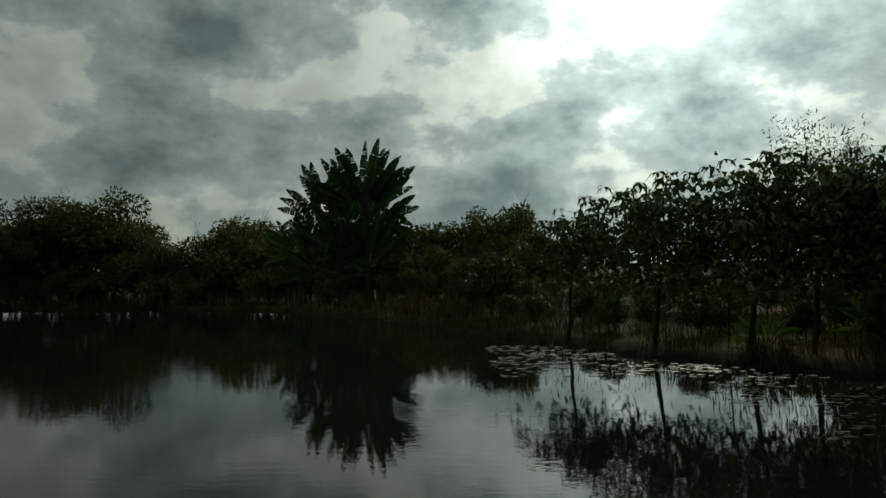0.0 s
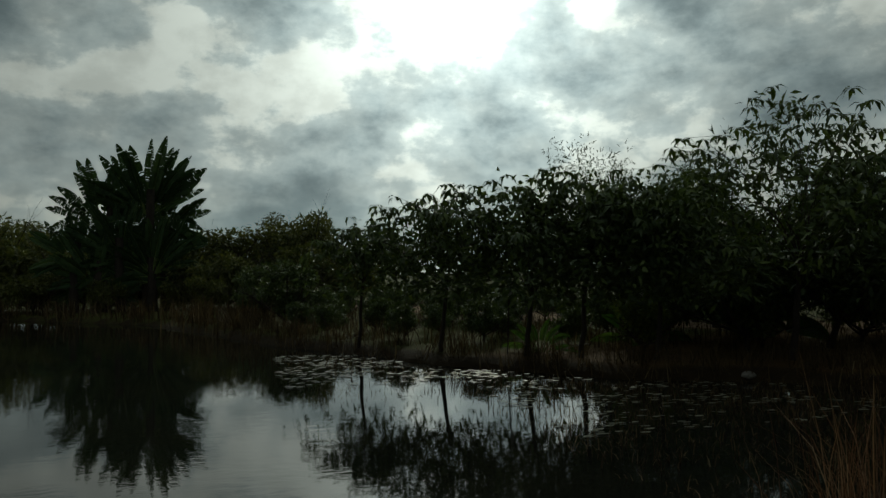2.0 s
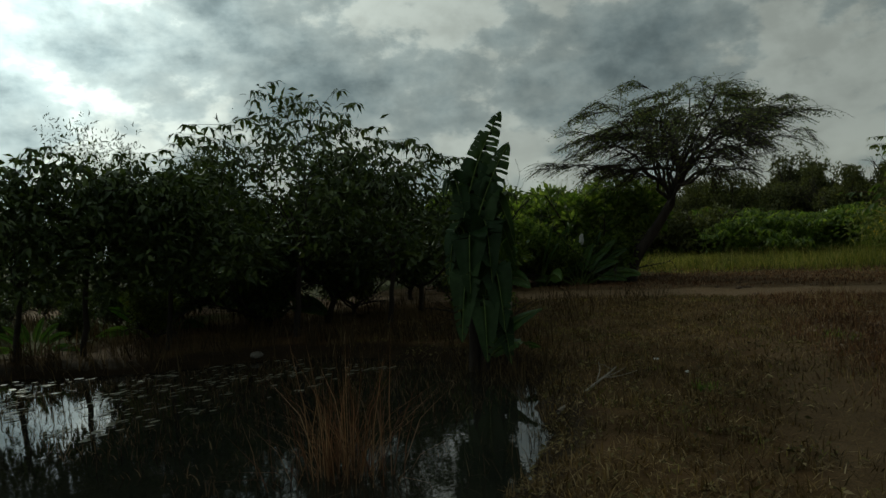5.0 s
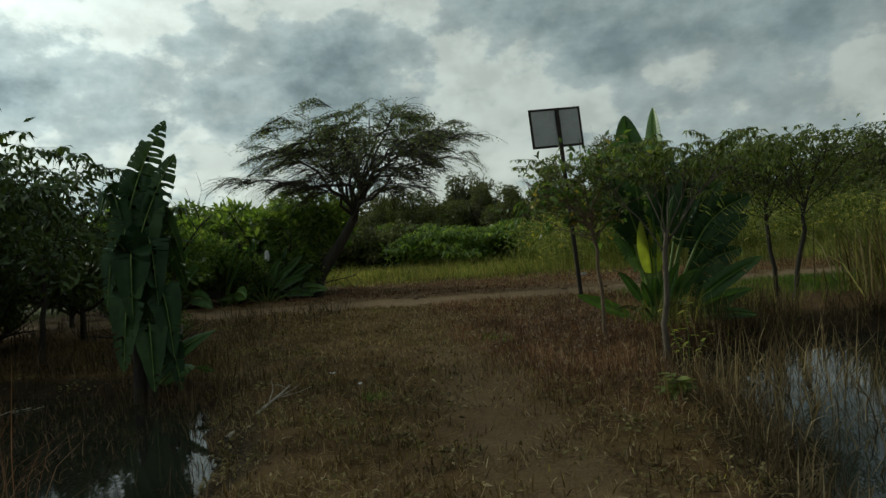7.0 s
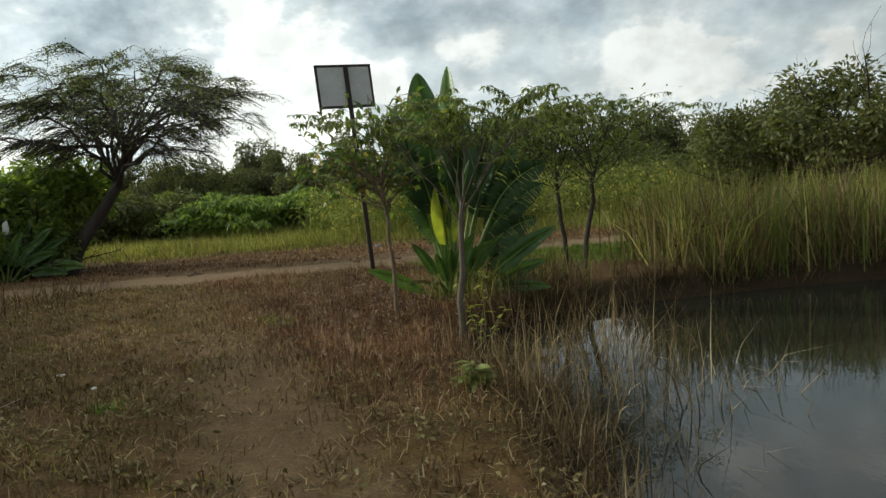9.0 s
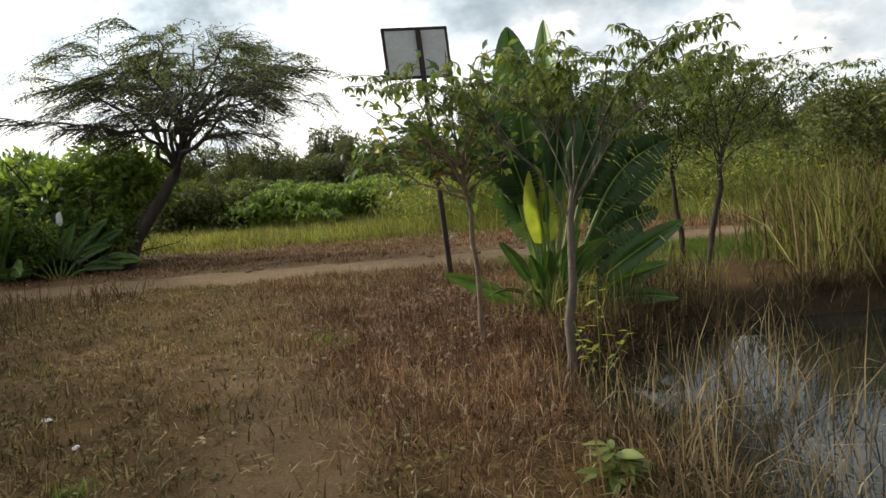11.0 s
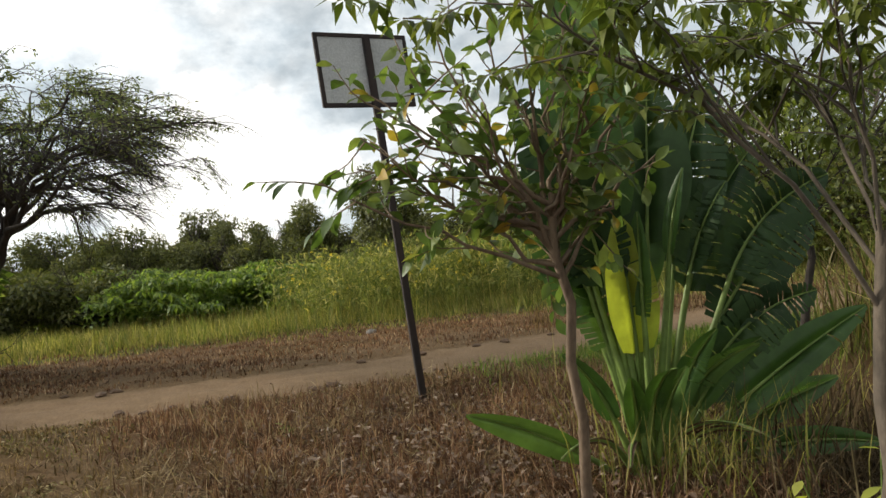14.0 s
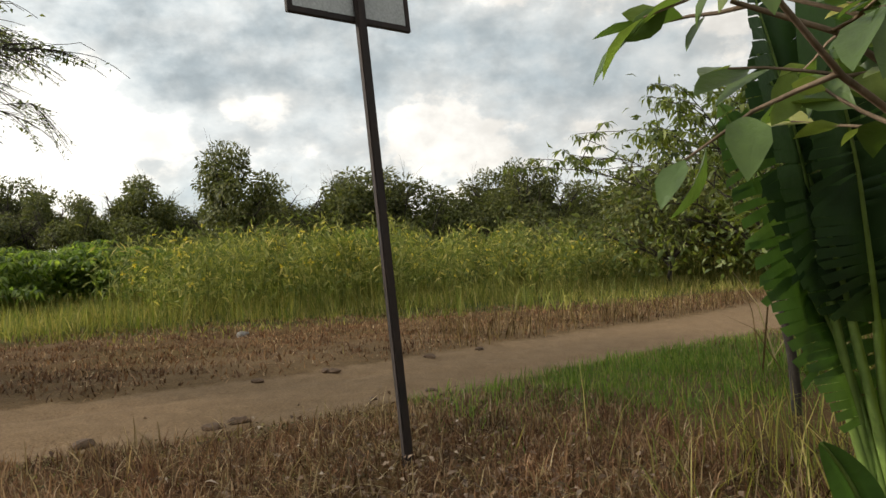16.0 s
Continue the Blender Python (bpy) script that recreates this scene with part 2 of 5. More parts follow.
REED = foliage("straw_reed", (0.07, 0.048, 0.023), (0.185, 0.132, 0.068), (0.34, 0.26, 0.145), 0.75, 0.3, (0.42, 0.35, 0.22), 2.0, 0.15, (1.1, 1.0, 0.75), 0.5)
REED_DARK = foliage("dark_sedge", (0.045, 0.032, 0.018), (0.085, 0.06, 0.032), (0.15, 0.11, 0.06), 0.8, 0.2, (0.24, 0.185, 0.11), 2.0, 0.15, (1.1, 1.0, 0.75), 0.5)
DEAD_LEAF = foliage("dead_leaf", (0.07, 0.042, 0.028), (0.15, 0.10, 0.07), (0.25, 0.185, 0.14), 0.8, 0.1, (0.38, 0.31, 0.25), 3.0, 0.2, (1.1, 1.0, 0.75), 0.5)
WEED_OLIVE = foliage("olive_weed", (0.06, 0.05, 0.02), (0.14, 0.12, 0.045), (0.24, 0.20, 0.09), 0.7, 0.2, (0.34, 0.27, 0.16), 2.0, 0.15, (1.1, 1.0, 0.75), 0.5)
FLOWER = foliage("yellow_flower", (0.5, 0.4, 0.05), (0.65, 0.5, 0.06), (0.7, 0.58, 0.12), 0.6, 0.3)
SCUM = foliage("floating_pad", (0.10, 0.10, 0.07), (0.17, 0.17, 0.12), (0.30, 0.29, 0.22), 0.5, 0.05, None, 4.0)


# ---- mesh helpers ----
def mesh_from(name, verts, faces, mat, smooth=False):
    """A mesh out of arrays: faces is a list of index arrays, each of its own corner count."""
    me = bpy.data.meshes.new(name)
    verts = np.asarray(verts, np.float32).reshape(-1, 3)
    faces = [np.asarray(f, np.int32) for f in faces if len(f)]
    loops = np.concatenate([f.ravel() for f in faces])
    sizes = np.concatenate([np.full(len(f), f.shape[1], np.int32) for f in faces])
    starts = np.concatenate([[0], np.cumsum(sizes)[:-1]]).astype(np.int32)
    me.vertices.add(len(verts))
    me.vertices.foreach_set("co", verts.ravel())
    me.loops.add(len(loops))
    me.loops.foreach_set("vertex_index", loops)
    me.polygons.add(len(sizes))
    me.polygons.foreach_set("loop_start", starts)
    me.polygons.foreach_set("loop_total", sizes)
    me.update(calc_edges=True)
    if smooth:
        me.polygons.foreach_set("use_smooth", np.ones(len(sizes), bool))
    me.materials.append(mat)
    return me


def part(name, me, parent=None, label=""):
    """Links a mesh (or bmesh with its material) as one object, under a thing or a part."""
    if isinstance(me, tuple):
        bm, mat = me
        me = bpy.data.meshes.new(name)
        bm.to_mesh(me)
        bm.free()
        me.materials.append(mat)
    ob = new(name, me)
    if parent is not None:
        ob.parent = parent
    return tagged(ob, label)


def thing(name, m, label, category, group="", kind=""):
    ob = new(name)
    ob.empty_display_size = 0.2
    ob.matrix_world = m
    return tagged(ob, label, category, group, kind)


def unit(v):
    v = np.asarray(v, float)
    return v / (np.linalg.norm(v, axis=-1, keepdims=True) + 1e-9)


def tubes(paths, sides=6):
    """Verts and quads of tapered tubes along polylines [(points, radii)]."""
    vs, qs, base = [], [], 0
    for pts, rad in paths:
        pts, rad = np.asarray(pts, float), np.asarray(rad, float)
        k = len(pts)
        tan = unit(np.gradient(pts, axis=0))
        ref = np.where(np.abs(tan[:, 2:3]) > 0.9, np.array([[1.0, 0, 0]]), np.array([[0, 0, 1.0]]))
        u = unit(np.cross(tan, ref))
        w = np.cross(tan, u)
        a = np.arange(sides) * 2 * math.pi / sides
        ring = pts[:, None] + rad[:, None, None] * (np.cos(a)[None, :, None] * u[:, None] + np.sin(a)[None, :, None] * w[:, None])
        vs.append(ring.reshape(-1, 3))
        i = np.arange(k - 1)[:, None] * sides
        j = np.arange(sides)[None]
        jn = (j + 1) % sides
        qs.append(np.stack([base + i + j, base + i + jn, base + i + sides + jn, base + i + sides + j], -1).reshape(-1, 4))
        base += k * sides
    return np.concatenate(vs), np.concatenate(qs)


def branch(rng, p, d, length, r0, r1, n=6, wander=0.12, bend=(0, 0, 0)):
    """One limb: a polyline that wanders and bends, with radii."""
    p, d = np.asarray(p, float), unit(d)
    pts = [p]
    for _ in range(n):
        d = unit(d + rng.normal(0, wander, 3) + np.asarray(bend) / n)
        p = p + d * length / n
        pts.append(p)
    return np.array(pts), np.linspace(r0, r1, n + 1)


def along(path, f):
    """Point and direction at the fraction f of a limb."""
    pts = path[0]
    x = f * (len(pts) - 1)
    i = min(int(x), len(pts) - 2)
    return pts[i] + (pts[i + 1] - pts[i]) * (x - i), unit(pts[i + 1] - pts[i]), path[1][i] + (path[1][i + 1] - path[1][i]) * (x - i)


def leaves(pos, along_dir, normal, length, width, droop=0.25):
    """Pointed leaves of four triangles folded on the midrib, one island each."""
    pos, a = np.asarray(pos, float), unit(along_dir)
    s = unit(np.cross(a, normal))
    nn = np.cross(s, a)
    L, W = np.broadcast_to(length, len(pos))[:, None], np.broadcast_to(width, len(pos))[:, None]
    mid = pos + a * L * 0.45
    tip = pos + a * L - nn * L * droop
    v = np.stack([pos, mid + s * W * 0.5 + nn * W * 0.16, tip, mid - s * W * 0.5 + nn * W * 0.16, mid], 1).reshape(-1, 3)
    b = np.arange(len(pos))[:, None] * 5
    f = np.concatenate([b + [0, 1, 4], b + [1, 2, 4], b + [2, 3, 4], b + [3, 0, 4]])
    return v, f


def blades(rng, pos, height, width, lean=0.4, curl=0.5, facing=None):
    """Grass blades: a quad and a tip, bent over."""
    k = len(pos)
    az = rng.uniform(0, 2 * math.pi, k)
    out = np.stack([np.cos(az), np.sin(az), np.zeros(k)], 1)
    side = np.stack([-np.sin(az + rng.normal(0, 0.9, k)), np.cos(az), np.zeros(k)], 1)
    side = unit(side)
    h = np.broadcast_to(height, k)[:, None] * rng.uniform(0.55, 1.2, (k, 1))
    w = np.broadcast_to(width, k)[:, None] * rng.uniform(0.7, 1.3, (k, 1)) * 0.5
    ln = np.abs(rng.normal(0, lean, (k, 1)))
    up = np.array([[0, 0, 1.0]])
    d1 = unit(up + out * ln)
    d2 = unit(up * (1 - curl * ln) + out * (ln * 1.6 + 0.1))
    p0 = np.asarray(pos, float)
    p1 = p0 + d1 * h * 0.55
    p2 = p1 + d2 * h * 0.45
    v = np.stack([p0 - side * w, p0 + side * w, p1 + side * w * 0.8, p1 - side * w * 0.8, p2], 1).reshape(-1, 3)
    b = np.arange(k)[:, None] * 5
    return v, b + [0, 1, 2, 3], b + [3, 2, 4]


def joined(*sets):
    """Joins (verts, faces...) sets into one list of verts and faces."""
    vs, fs, base = [], [], 0
    for s in sets:
        vs.append(np.asarray(s[0]))
        fs += [np.asarray(f) + base for f in s[1:]]
        base += len(s[0])
    return np.concatenate(vs), fs


# ---- plan of the ground ----
POND_NORTH = np.array([(-60, 1.2), (-6, 1.6), (0, 1.7), (2.2, 1.9), (3.6, 2.3), (4.3, 2.7), (5.1, 2.9), (6.7, 3.9), (7.6, 4.6), (8.1, 6.2), (7.9, 8.0), (7.2, 8.9), (5.6, 9.6),
                       (4.6, 11.0), (3.4, 12.4), (2.4, 14.6), (0.8, 17.4), (-2.7, 25.8), (-8, 31.3), (-14.3, 34.9), (-22, 37), (-60, 41)], float)
POND_SOUTH = np.array([(-14, -2.2), (1, -1.9), (3.5, -1.4), (5, -1.05), (6.1, -1.1), (7.5, -0.85), (8.7, -0.45), (9.7, -0.45), (10.3, -1.0), (11, -1.6), (11.6, -2.6), (11.8, -3.8), (12.2, -5),
                       (12.3, -7), (12, -12), (9, -20), (-14, -20)], float)
TRACK = np.array([(-6, 52), (2, 38), (6.8, 28.5), (9.6, 19.5), (12.0, 14.5), (15.0, 9.2), (15.9, 5.6), (16.4, 2.8), (17.1, 0.6), (18.3, -2.0), (20.6, -7.5), (25, -15), (33, -26)], float)
PATH = np.array([(-8, -0.2), (-1, -0.3), (1.5, -0.2), (4.5, 0.2), (6.0, 0.9), (7.5, 1.3), (9.5, 2.1), (12, 3.0), (15.2, 4.6)], float)
WATER_Z = -0.05


def line_distance(x, y, pts, closed=False):
    """Distance from points to a polyline."""
    best = np.full(np.shape(x), 1e9)
    ends = np.roll(pts, -1, 0) if closed else pts[1:]
    for (ax, ay), (bx, by) in zip(pts, ends):
        dx, dy = bx - ax, by - ay
        t = np.clip(((x - ax) * dx + (y - ay) * dy) / (dx * dx + dy * dy), 0, 1)
        best = np.minimum(best, np.hypot(x - ax - t * dx, y - ay - t * dy))
    return best


def inside(x, y, pts):
    odd = np.zeros(np.shape(x), bool)
    for (ax, ay), (bx, by) in zip(pts, np.roll(pts, -1, 0)):
        if ay != by:
            odd ^= ((ay > y) != (by > y)) & (x < (bx - ax) * (y - ay) / (by - ay) + ax)
    return odd


def shore(x, y):
    """Distance to the nearest pond's edge, minus in the water."""
    best = np.full(np.shape(x), 1e9)
    for p in (POND_NORTH, POND_SOUTH):
        d = line_distance(x, y, p, True)
        best = np.minimum(best, np.where(inside(x, y, p), -d, d))
    return best


def smooth(v, lo, hi):
    t = np.clip((v - lo) / (hi - lo), 0, 1)
    return t * t * (3 - 2 * t)


def wave(x, y):
    return np.sin(x * 1.7 + 1.3 * np.sin(y * 1.1)) * np.sin(y * 1.9 + np.sin(x * 0.9)) * 0.5 + 0.5 * np.sin(x * 4.1 + y * 2.3) * np.sin(y * 4.7 - x * 1.1)


def ground(x, y):
    """Height of the ground."""
    x, y = np.asarray(x, float), np.asarray(y, float)
    d = shore(x, y) + 0.10 * wave(x * 1.6, y * 1.6)
    s = smooth(d, -0.9, 0.5)
    tr = line_distance(x, y, TRACK)
    base = 0.12 + 0.15 * smooth(x, 8, 14) + 0.025 * wave(x, y) + 0.5 * smooth(x, 30, 80) + 0.04 * smooth(tr, 1.0, 1.8) * smooth(tr, 4.0, 1.8)
    rut = 0.035 * np.exp(-((tr - 0.62) / 0.16) ** 2)
    return base * s + (-0.55) * (1 - s) - rut


def gz(x, y):
    return float(ground(np.array([x]), np.array([y]))[0])


def steps(stops):
    out = []
    for a, b, d in stops:
        out += list(np.arange(a, b, d))
    return np.array(out + [stops[-1][1]])


def build_ground():
    xs = steps([(-900, -200, 100), (-200, -60, 20), (-60, -12, 2.0), (-12, 0, 0.5), (0, 19, 0.14), (19, 32, 0.4), (32, 60, 2), (60, 200, 20), (200, 900, 100)])
    ys = steps([(-900, -200, 100), (-200, -40, 20), (-40, -14, 2), (-14, -4, 0.4), (-4, 7, 0.14), (7, 20, 0.3), (20, 44, 1), (44, 100, 8), (100, 900, 100)])
    X, Y = np.meshgrid(xs, ys, indexing="ij")
    Z = ground(X, Y)
    k, l = X.shape
    i, j = np.meshgrid(np.arange(k - 1), np.arange(l - 1), indexing="ij")
    a = (i * l + j).ravel()
    me = mesh_from("ground", np.stack([X, Y, Z], -1), [np.stack([a, a + l, a + l + 1, a + 1], 1)], EARTH, True)
    tr, pa, sh = line_distance(X, Y, TRACK), line_distance(X, Y, PATH), shore(X, Y)
    far = smooth(X + 0.12 * Y, 23.5, 26.5)
    patch = np.exp(-(((X - 16.3) / 1.6) ** 2 + ((Y + 3.0) / 2.6) ** 2)) * 1.1
    zones = {"track": 1 - smooth(tr, 0.75, 1.5), "trodden": np.maximum((0.95 - 0.4 * smooth(X, 8.0, 11.0)) * (1 - smooth(pa, 0.2, 0.75)), 0.75 * (1 - smooth(tr, 2.0, 5.5)) * (X > 15)),
             "green": np.clip(far + patch + 0.8 * smooth(Y - 0.2 * X, 10.5, 12.5) * smooth(tr, 1.0, 2.0), 0, 1), "mud": 1 - smooth(sh, 0.0, 0.9)}
    for key, val in zones.items():
        me.attributes.new(key, "FLOAT", "POINT").data.foreach_set("value", np.clip(val, 0, 1).astype(np.float32).ravel())
    tagged(part("ground", me), "dry brown earth with worn sandy track and muddy pond banks", "ground", kind="structure")


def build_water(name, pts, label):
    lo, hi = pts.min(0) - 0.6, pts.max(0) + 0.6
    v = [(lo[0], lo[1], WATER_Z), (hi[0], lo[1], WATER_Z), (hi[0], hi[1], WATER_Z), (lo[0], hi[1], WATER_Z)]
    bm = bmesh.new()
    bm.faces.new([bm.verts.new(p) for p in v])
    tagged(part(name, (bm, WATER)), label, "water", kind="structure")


build_ground()
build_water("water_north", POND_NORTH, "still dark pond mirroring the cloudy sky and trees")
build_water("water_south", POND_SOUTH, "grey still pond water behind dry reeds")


# ---- plants ----
def build_tree(name, label, category, group, rng, bark, leaf, trunk, limbs, twigs, crown, m=None, sides=7):
    """A tree: trunk, each limb, its twigs and its crown of leaves, as parts under one thing."""
    t = thing(name, m or Matrix(), label, category, group)
    v, q = tubes([trunk], sides)
    part("trunk", mesh_from("trunk", v, [q], bark, True), t)
    for l in limbs:
        v, q = tubes([l], 6)
        part("limb", mesh_from("limb", v, [q], bark, True), t)
    if twigs:
        v, q = tubes(twigs, 3)
        tagged(part("twig_work", mesh_from("twig_work", v, [q], bark), t), kind="stuff")
    v, fs = joined(*crown)
    tagged(part("crown", mesh_from("crown", v, fs, leaf), t), kind="stuff")
    return t


def scatter_leaves(rng, centres, radius, count, length, width, hang=0.3, up=0.5):
    """Leaves in loose clumps round the centres."""
    c = np.asarray(centres)
    pick = rng.integers(0, len(c), count)
    off = unit(rng.normal(0, 1, (count, 3))) * rng.random((count, 1)) ** 0.45 * 1.5 * np.asarray(radius)
    pos = c[pick] + off
    a = unit(off + rng.normal(0, 0.5, (count, 3)) * np.mean(radius) + np.array([0, 0, -hang * np.mean(radius)]))
    nn = unit(rng.normal(0, 0.7, (count, 3)) + np.array([0, 0, up]))
    return leaves(pos, a, nn, length * rng.uniform(0.6, 1.3, count), width * rng.uniform(0.7, 1.2, count))


def bushy_tree(name, label, category, group, seed, height, width, leaf, bark=None, stem=0.35, count=5000, size=0.16, dense=1.0, m=None, limbs_n=7, feather=0.0, lobes=0):
    """A rounded broad-leaved tree or shrub with an uneven outline."""
    rng = np.random.default_rng(seed)
    bark = bark or BARK_DARK
    r = 0.018 * height + 0.02
    trunk = branch(rng, (0, 0, -0.1), (rng.normal(0, 0.1), rng.normal(0, 0.1), 1), height * (stem + 0.12), r, r * 0.7, 6, 0.06)
    limbs, twigs, tips = [], [], []
    for i in range(limbs_n):
        p, d, rr = along(trunk, 0.55 + 0.45 * (i + 1) / limbs_n)
        az = i * 2.4 + rng.uniform(-0.4, 0.4)
        out = rng.uniform(0.35, 1.0)
        d = unit((math.cos(az) * out * width / height * 1.6, math.sin(az) * out * width / height * 1.6, rng.uniform(0.5, 1.1)))
        length = min(height * (1 - stem), width * 0.75) * rng.uniform(0.7, 1.05)
        l = branch(rng, p, d, length, rr * 0.7, rr * 0.2, 6, 0.13, (0, 0, 0.25))
        limbs.append(l)
        for f in (0.35, 0.5, 0.65, 0.8, 0.92, 1.0):
            for _ in range(2):
                p, d, rr = along(l, f)
                tw = branch(rng, p, d + rng.normal(0, 0.75, 3), length * rng.uniform(0.22, 0.45), rr * 0.55, 0.004, 4, 0.2, (0, 0, 0.25 * feather))
                twigs.append(tw)
                tips += [tw[0][-1], tw[0][-2], tw[0][2]]
    tips = np.array(tips)
    tips[:, 2] = np.clip(tips[:, 2], 0.25, height)
    tips[:, 2] *= height * 0.96 / max(tips[:, 2].max(), 0.1)
    rad = width * 0.075 * dense
    if lobes:
        # rounded masses of foliage set about the limbs
        u = unit(rng.normal(0, 1, (lobes, 3)))
        hub = np.array([0, 0, height * (0.5 + 0.3 * stem)])
        reach = rng.uniform(0.45, 1.2, (lobes, 1))
        tips = hub + u * reach * np.array([width * 0.34, width * 0.34, height * (0.30 - 0.1 * stem)])
        rad = width * 0.10
    crown = [scatter_leaves(rng, tips, (rad, rad, rad * 0.75 * (1 + feather)), count, size, size * (0.45 - 0.2 * feather))]
    return build_tree(name, label, category, group, rng, bark, leaf, trunk, limbs, twigs, crown, m)


def umbel(rng, tips, spread, size, per=7):
    """Whorls of drooping leaflets at the tips of twigs."""
    tips = np.asarray(tips)
    k = len(tips)
    az = (np.arange(per)[None] * 2 * math.pi / per + rng.uniform(0, 6.28, (k, 1)) + rng.normal(0, 0.2, (k, per)))
    fall = rng.uniform(-0.9, 0.0, (k, per))
    a = np.stack([np.cos(az), np.sin(az), fall], -1).reshape(-1, 3)
    pos = np.repeat(tips, per, 0) + a * spread * 0.1
    nn = np.tile([[0, 0, 1.0]], (k * per, 1)) + rng.normal(0, 0.2, (k * per, 3))
    L = size * rng.uniform(0.65, 1.2, k * per)
    return leaves(pos, a, nn, L, L * 0.36, 0.32)


def bow(p0, p2, lift, n, r0, r1, rng, wander=0.02):
    """A limb from p0 to p2 that rises first and flattens out."""
    p0, p2 = np.asarray(p0, float), np.asarray(p2, float)
    p1 = p0 + (p2 - p0) * np.array([0.42, 0.42, lift])
    t = np.linspace(0, 1, n + 1)[:, None]
    pts = (1 - t) ** 2 * p0 + 2 * t * (1 - t) * p1 + t * t * p2
    pts[1:-1] += rng.normal(0, wander, (n - 1, 3))
    return pts, np.linspace(r0, r1, n + 1)


def umbel_tree(name, label, group, seed, height, spread, fork, leaf, bark, size=0.15, limbs_n=6, twig_n=9, lean=(0, 0), flat=0.5, m=None, fill=0, subs=3, shift=(0, 0), girth=1.0):
    """A slender tree whose spreading boughs carry whorls of leaves in a flat dome. flat: how far the dome drops at its rim."""
    rng = np.random.default_rng(seed)
    top = np.array([lean[0], lean[1], fork])
    r = (0.010 * height + 0.016) * girth
    pts = np.linspace((0, 0, -0.1), top, 7) + np.vstack([np.zeros((1, 3)), rng.normal(0, 0.014, (5, 3)), np.zeros((1, 3))])
    trunk = (pts, np.linspace(r, r * 0.65, 7))
    mid = np.array([lean[0] + shift[0], lean[1] + shift[1]])

    def dome(x, y):
        f = np.hypot(x - mid[0], y - mid[1]) / spread
        return height - (height - fork) * flat * f * f

    limbs, twigs, tips = [], [], []
    for i in range(limbs_n):
        az = i * 2.399 + rng.uniform(-0.3, 0.3)
        rad = spread * math.sqrt((i + 0.7) / limbs_n) * rng.uniform(0.78, 1.0)
        gx, gy = mid[0] + rad * math.cos(az), mid[1] + rad * math.sin(az)
        goal = (gx, gy, dome(gx, gy) - rng.uniform(0.0, 0.28 * min(1.0, flat * 2)) * (height - fork))
        p, _, rr = along(trunk, rng.uniform(0.8, 1.0))
        l = bow(p, goal, 0.72, 8, rr * 0.33, rr * 0.10, rng, 0.012 * spread)
        limbs.append(l)
        for k in range(twig_n):
            p, d, rr = along(l, 0.28 + 0.72 * (k + 0.5) / twig_n)
            tz = unit(np.array([d[0], d[1], 0]) * 0.8 + rng.normal(0, 0.8, 3) * (1, 1, 0)) * rng.uniform(0.16, 0.36) * spread
            e = p + tz
            e[2] = p[2] + max(0.0, dome(e[0], e[1]) - p[2]) * rng.uniform(0.1, 0.95) + rng.normal(0, 0.04)
            tw = bow(p, e, 0.75, 4, rr * 0.55 + 0.002, 0.003, rng, 0.012)
            twigs.append(tw)
            tips += [along(tw, f)[0] for f in np.linspace(0.45, 1.0, subs)]
        tips.append(l[0][-1])
    tips = np.array(tips)
    crown = [umbel(rng, tips, size, size)]
    if fill:
        low = tips[rng.integers(0, len(tips), fill // 12 + 1)]
        low = low - np.column_stack([np.zeros((len(low), 2)), rng.uniform(0, 0.75, len(low)) * (low[:, 2] - fork * 0.55)])
        crown.append(scatter_leaves(rng, low, (0.3, 0.3, 0.16), fill, size * 0.85, size * 0.33))
    return build_tree(name, label, "tree", group, rng, bark, leaf, trunk, limbs, twigs, crown, m)


def paddle_blade(rng, path, width, tear, fold=0.25, strips=26):
    """A banana-like blade along its midrib: strips of both halves, torn apart here and there."""
    vs, qs, base = [], [], 0
    pts = path[0]
    tan = unit(np.gradient(pts, axis=0))
    side0 = path[2]
    for s in (-1, 1):
        sag = 0.0
        gap = 0.0
        for k in range(strips):
            if rng.random() < tear:
                sag, gap = rng.uniform(-0.5, 0.35), rng.uniform(0.03, 0.12)
            else:
                sag *= 0.6
                gap = 0.0
            f0, f1 = k / strips, (k + 1 - gap * 3) / strips
            row = []
            for f in (f0, f1):
                x = f * (len(pts) - 1)
                i = min(int(x), len(pts) - 2)
                p = pts[i] + (pts[i + 1] - pts[i]) * (x - i)
                t = tan[i]
                sd = unit(np.cross(np.cross(t, side0), t))
                nn = np.cross(sd, t)
                w = width * 0.5 * (math.sin(math.pi * min(1.0, 0.09 + 0.91 * f) ** 0.8) ** 0.62) * (1 - 0.12 * rng.random() * (tear > 0.1))
                w = max(w, 0.01)
                for g in (0.0, 0.5, 1.0):
                    out = s * sd * w * g + nn * w * (fold * g + 0.10 * math.sin(g * 3.14)) + t * w * g * 0.25 + np.array([0, 0, -1]) * abs(sag) * w * g * g
                    row.append(p + out + t * sag * w * g * 0.4)
            vs += row
            qs += [(base, base + 3, base + 4, base + 1), (base + 1, base + 4, base + 5, base + 2)]
            base += 6
    v = np.array(vs)
    # neighbours that were not torn share their edges
    key = np.round(v, 4)
    _, first, inv = np.unique(key, axis=0, return_index=True, return_inverse=True)
    return v[first], inv.ravel()[np.array(qs)]


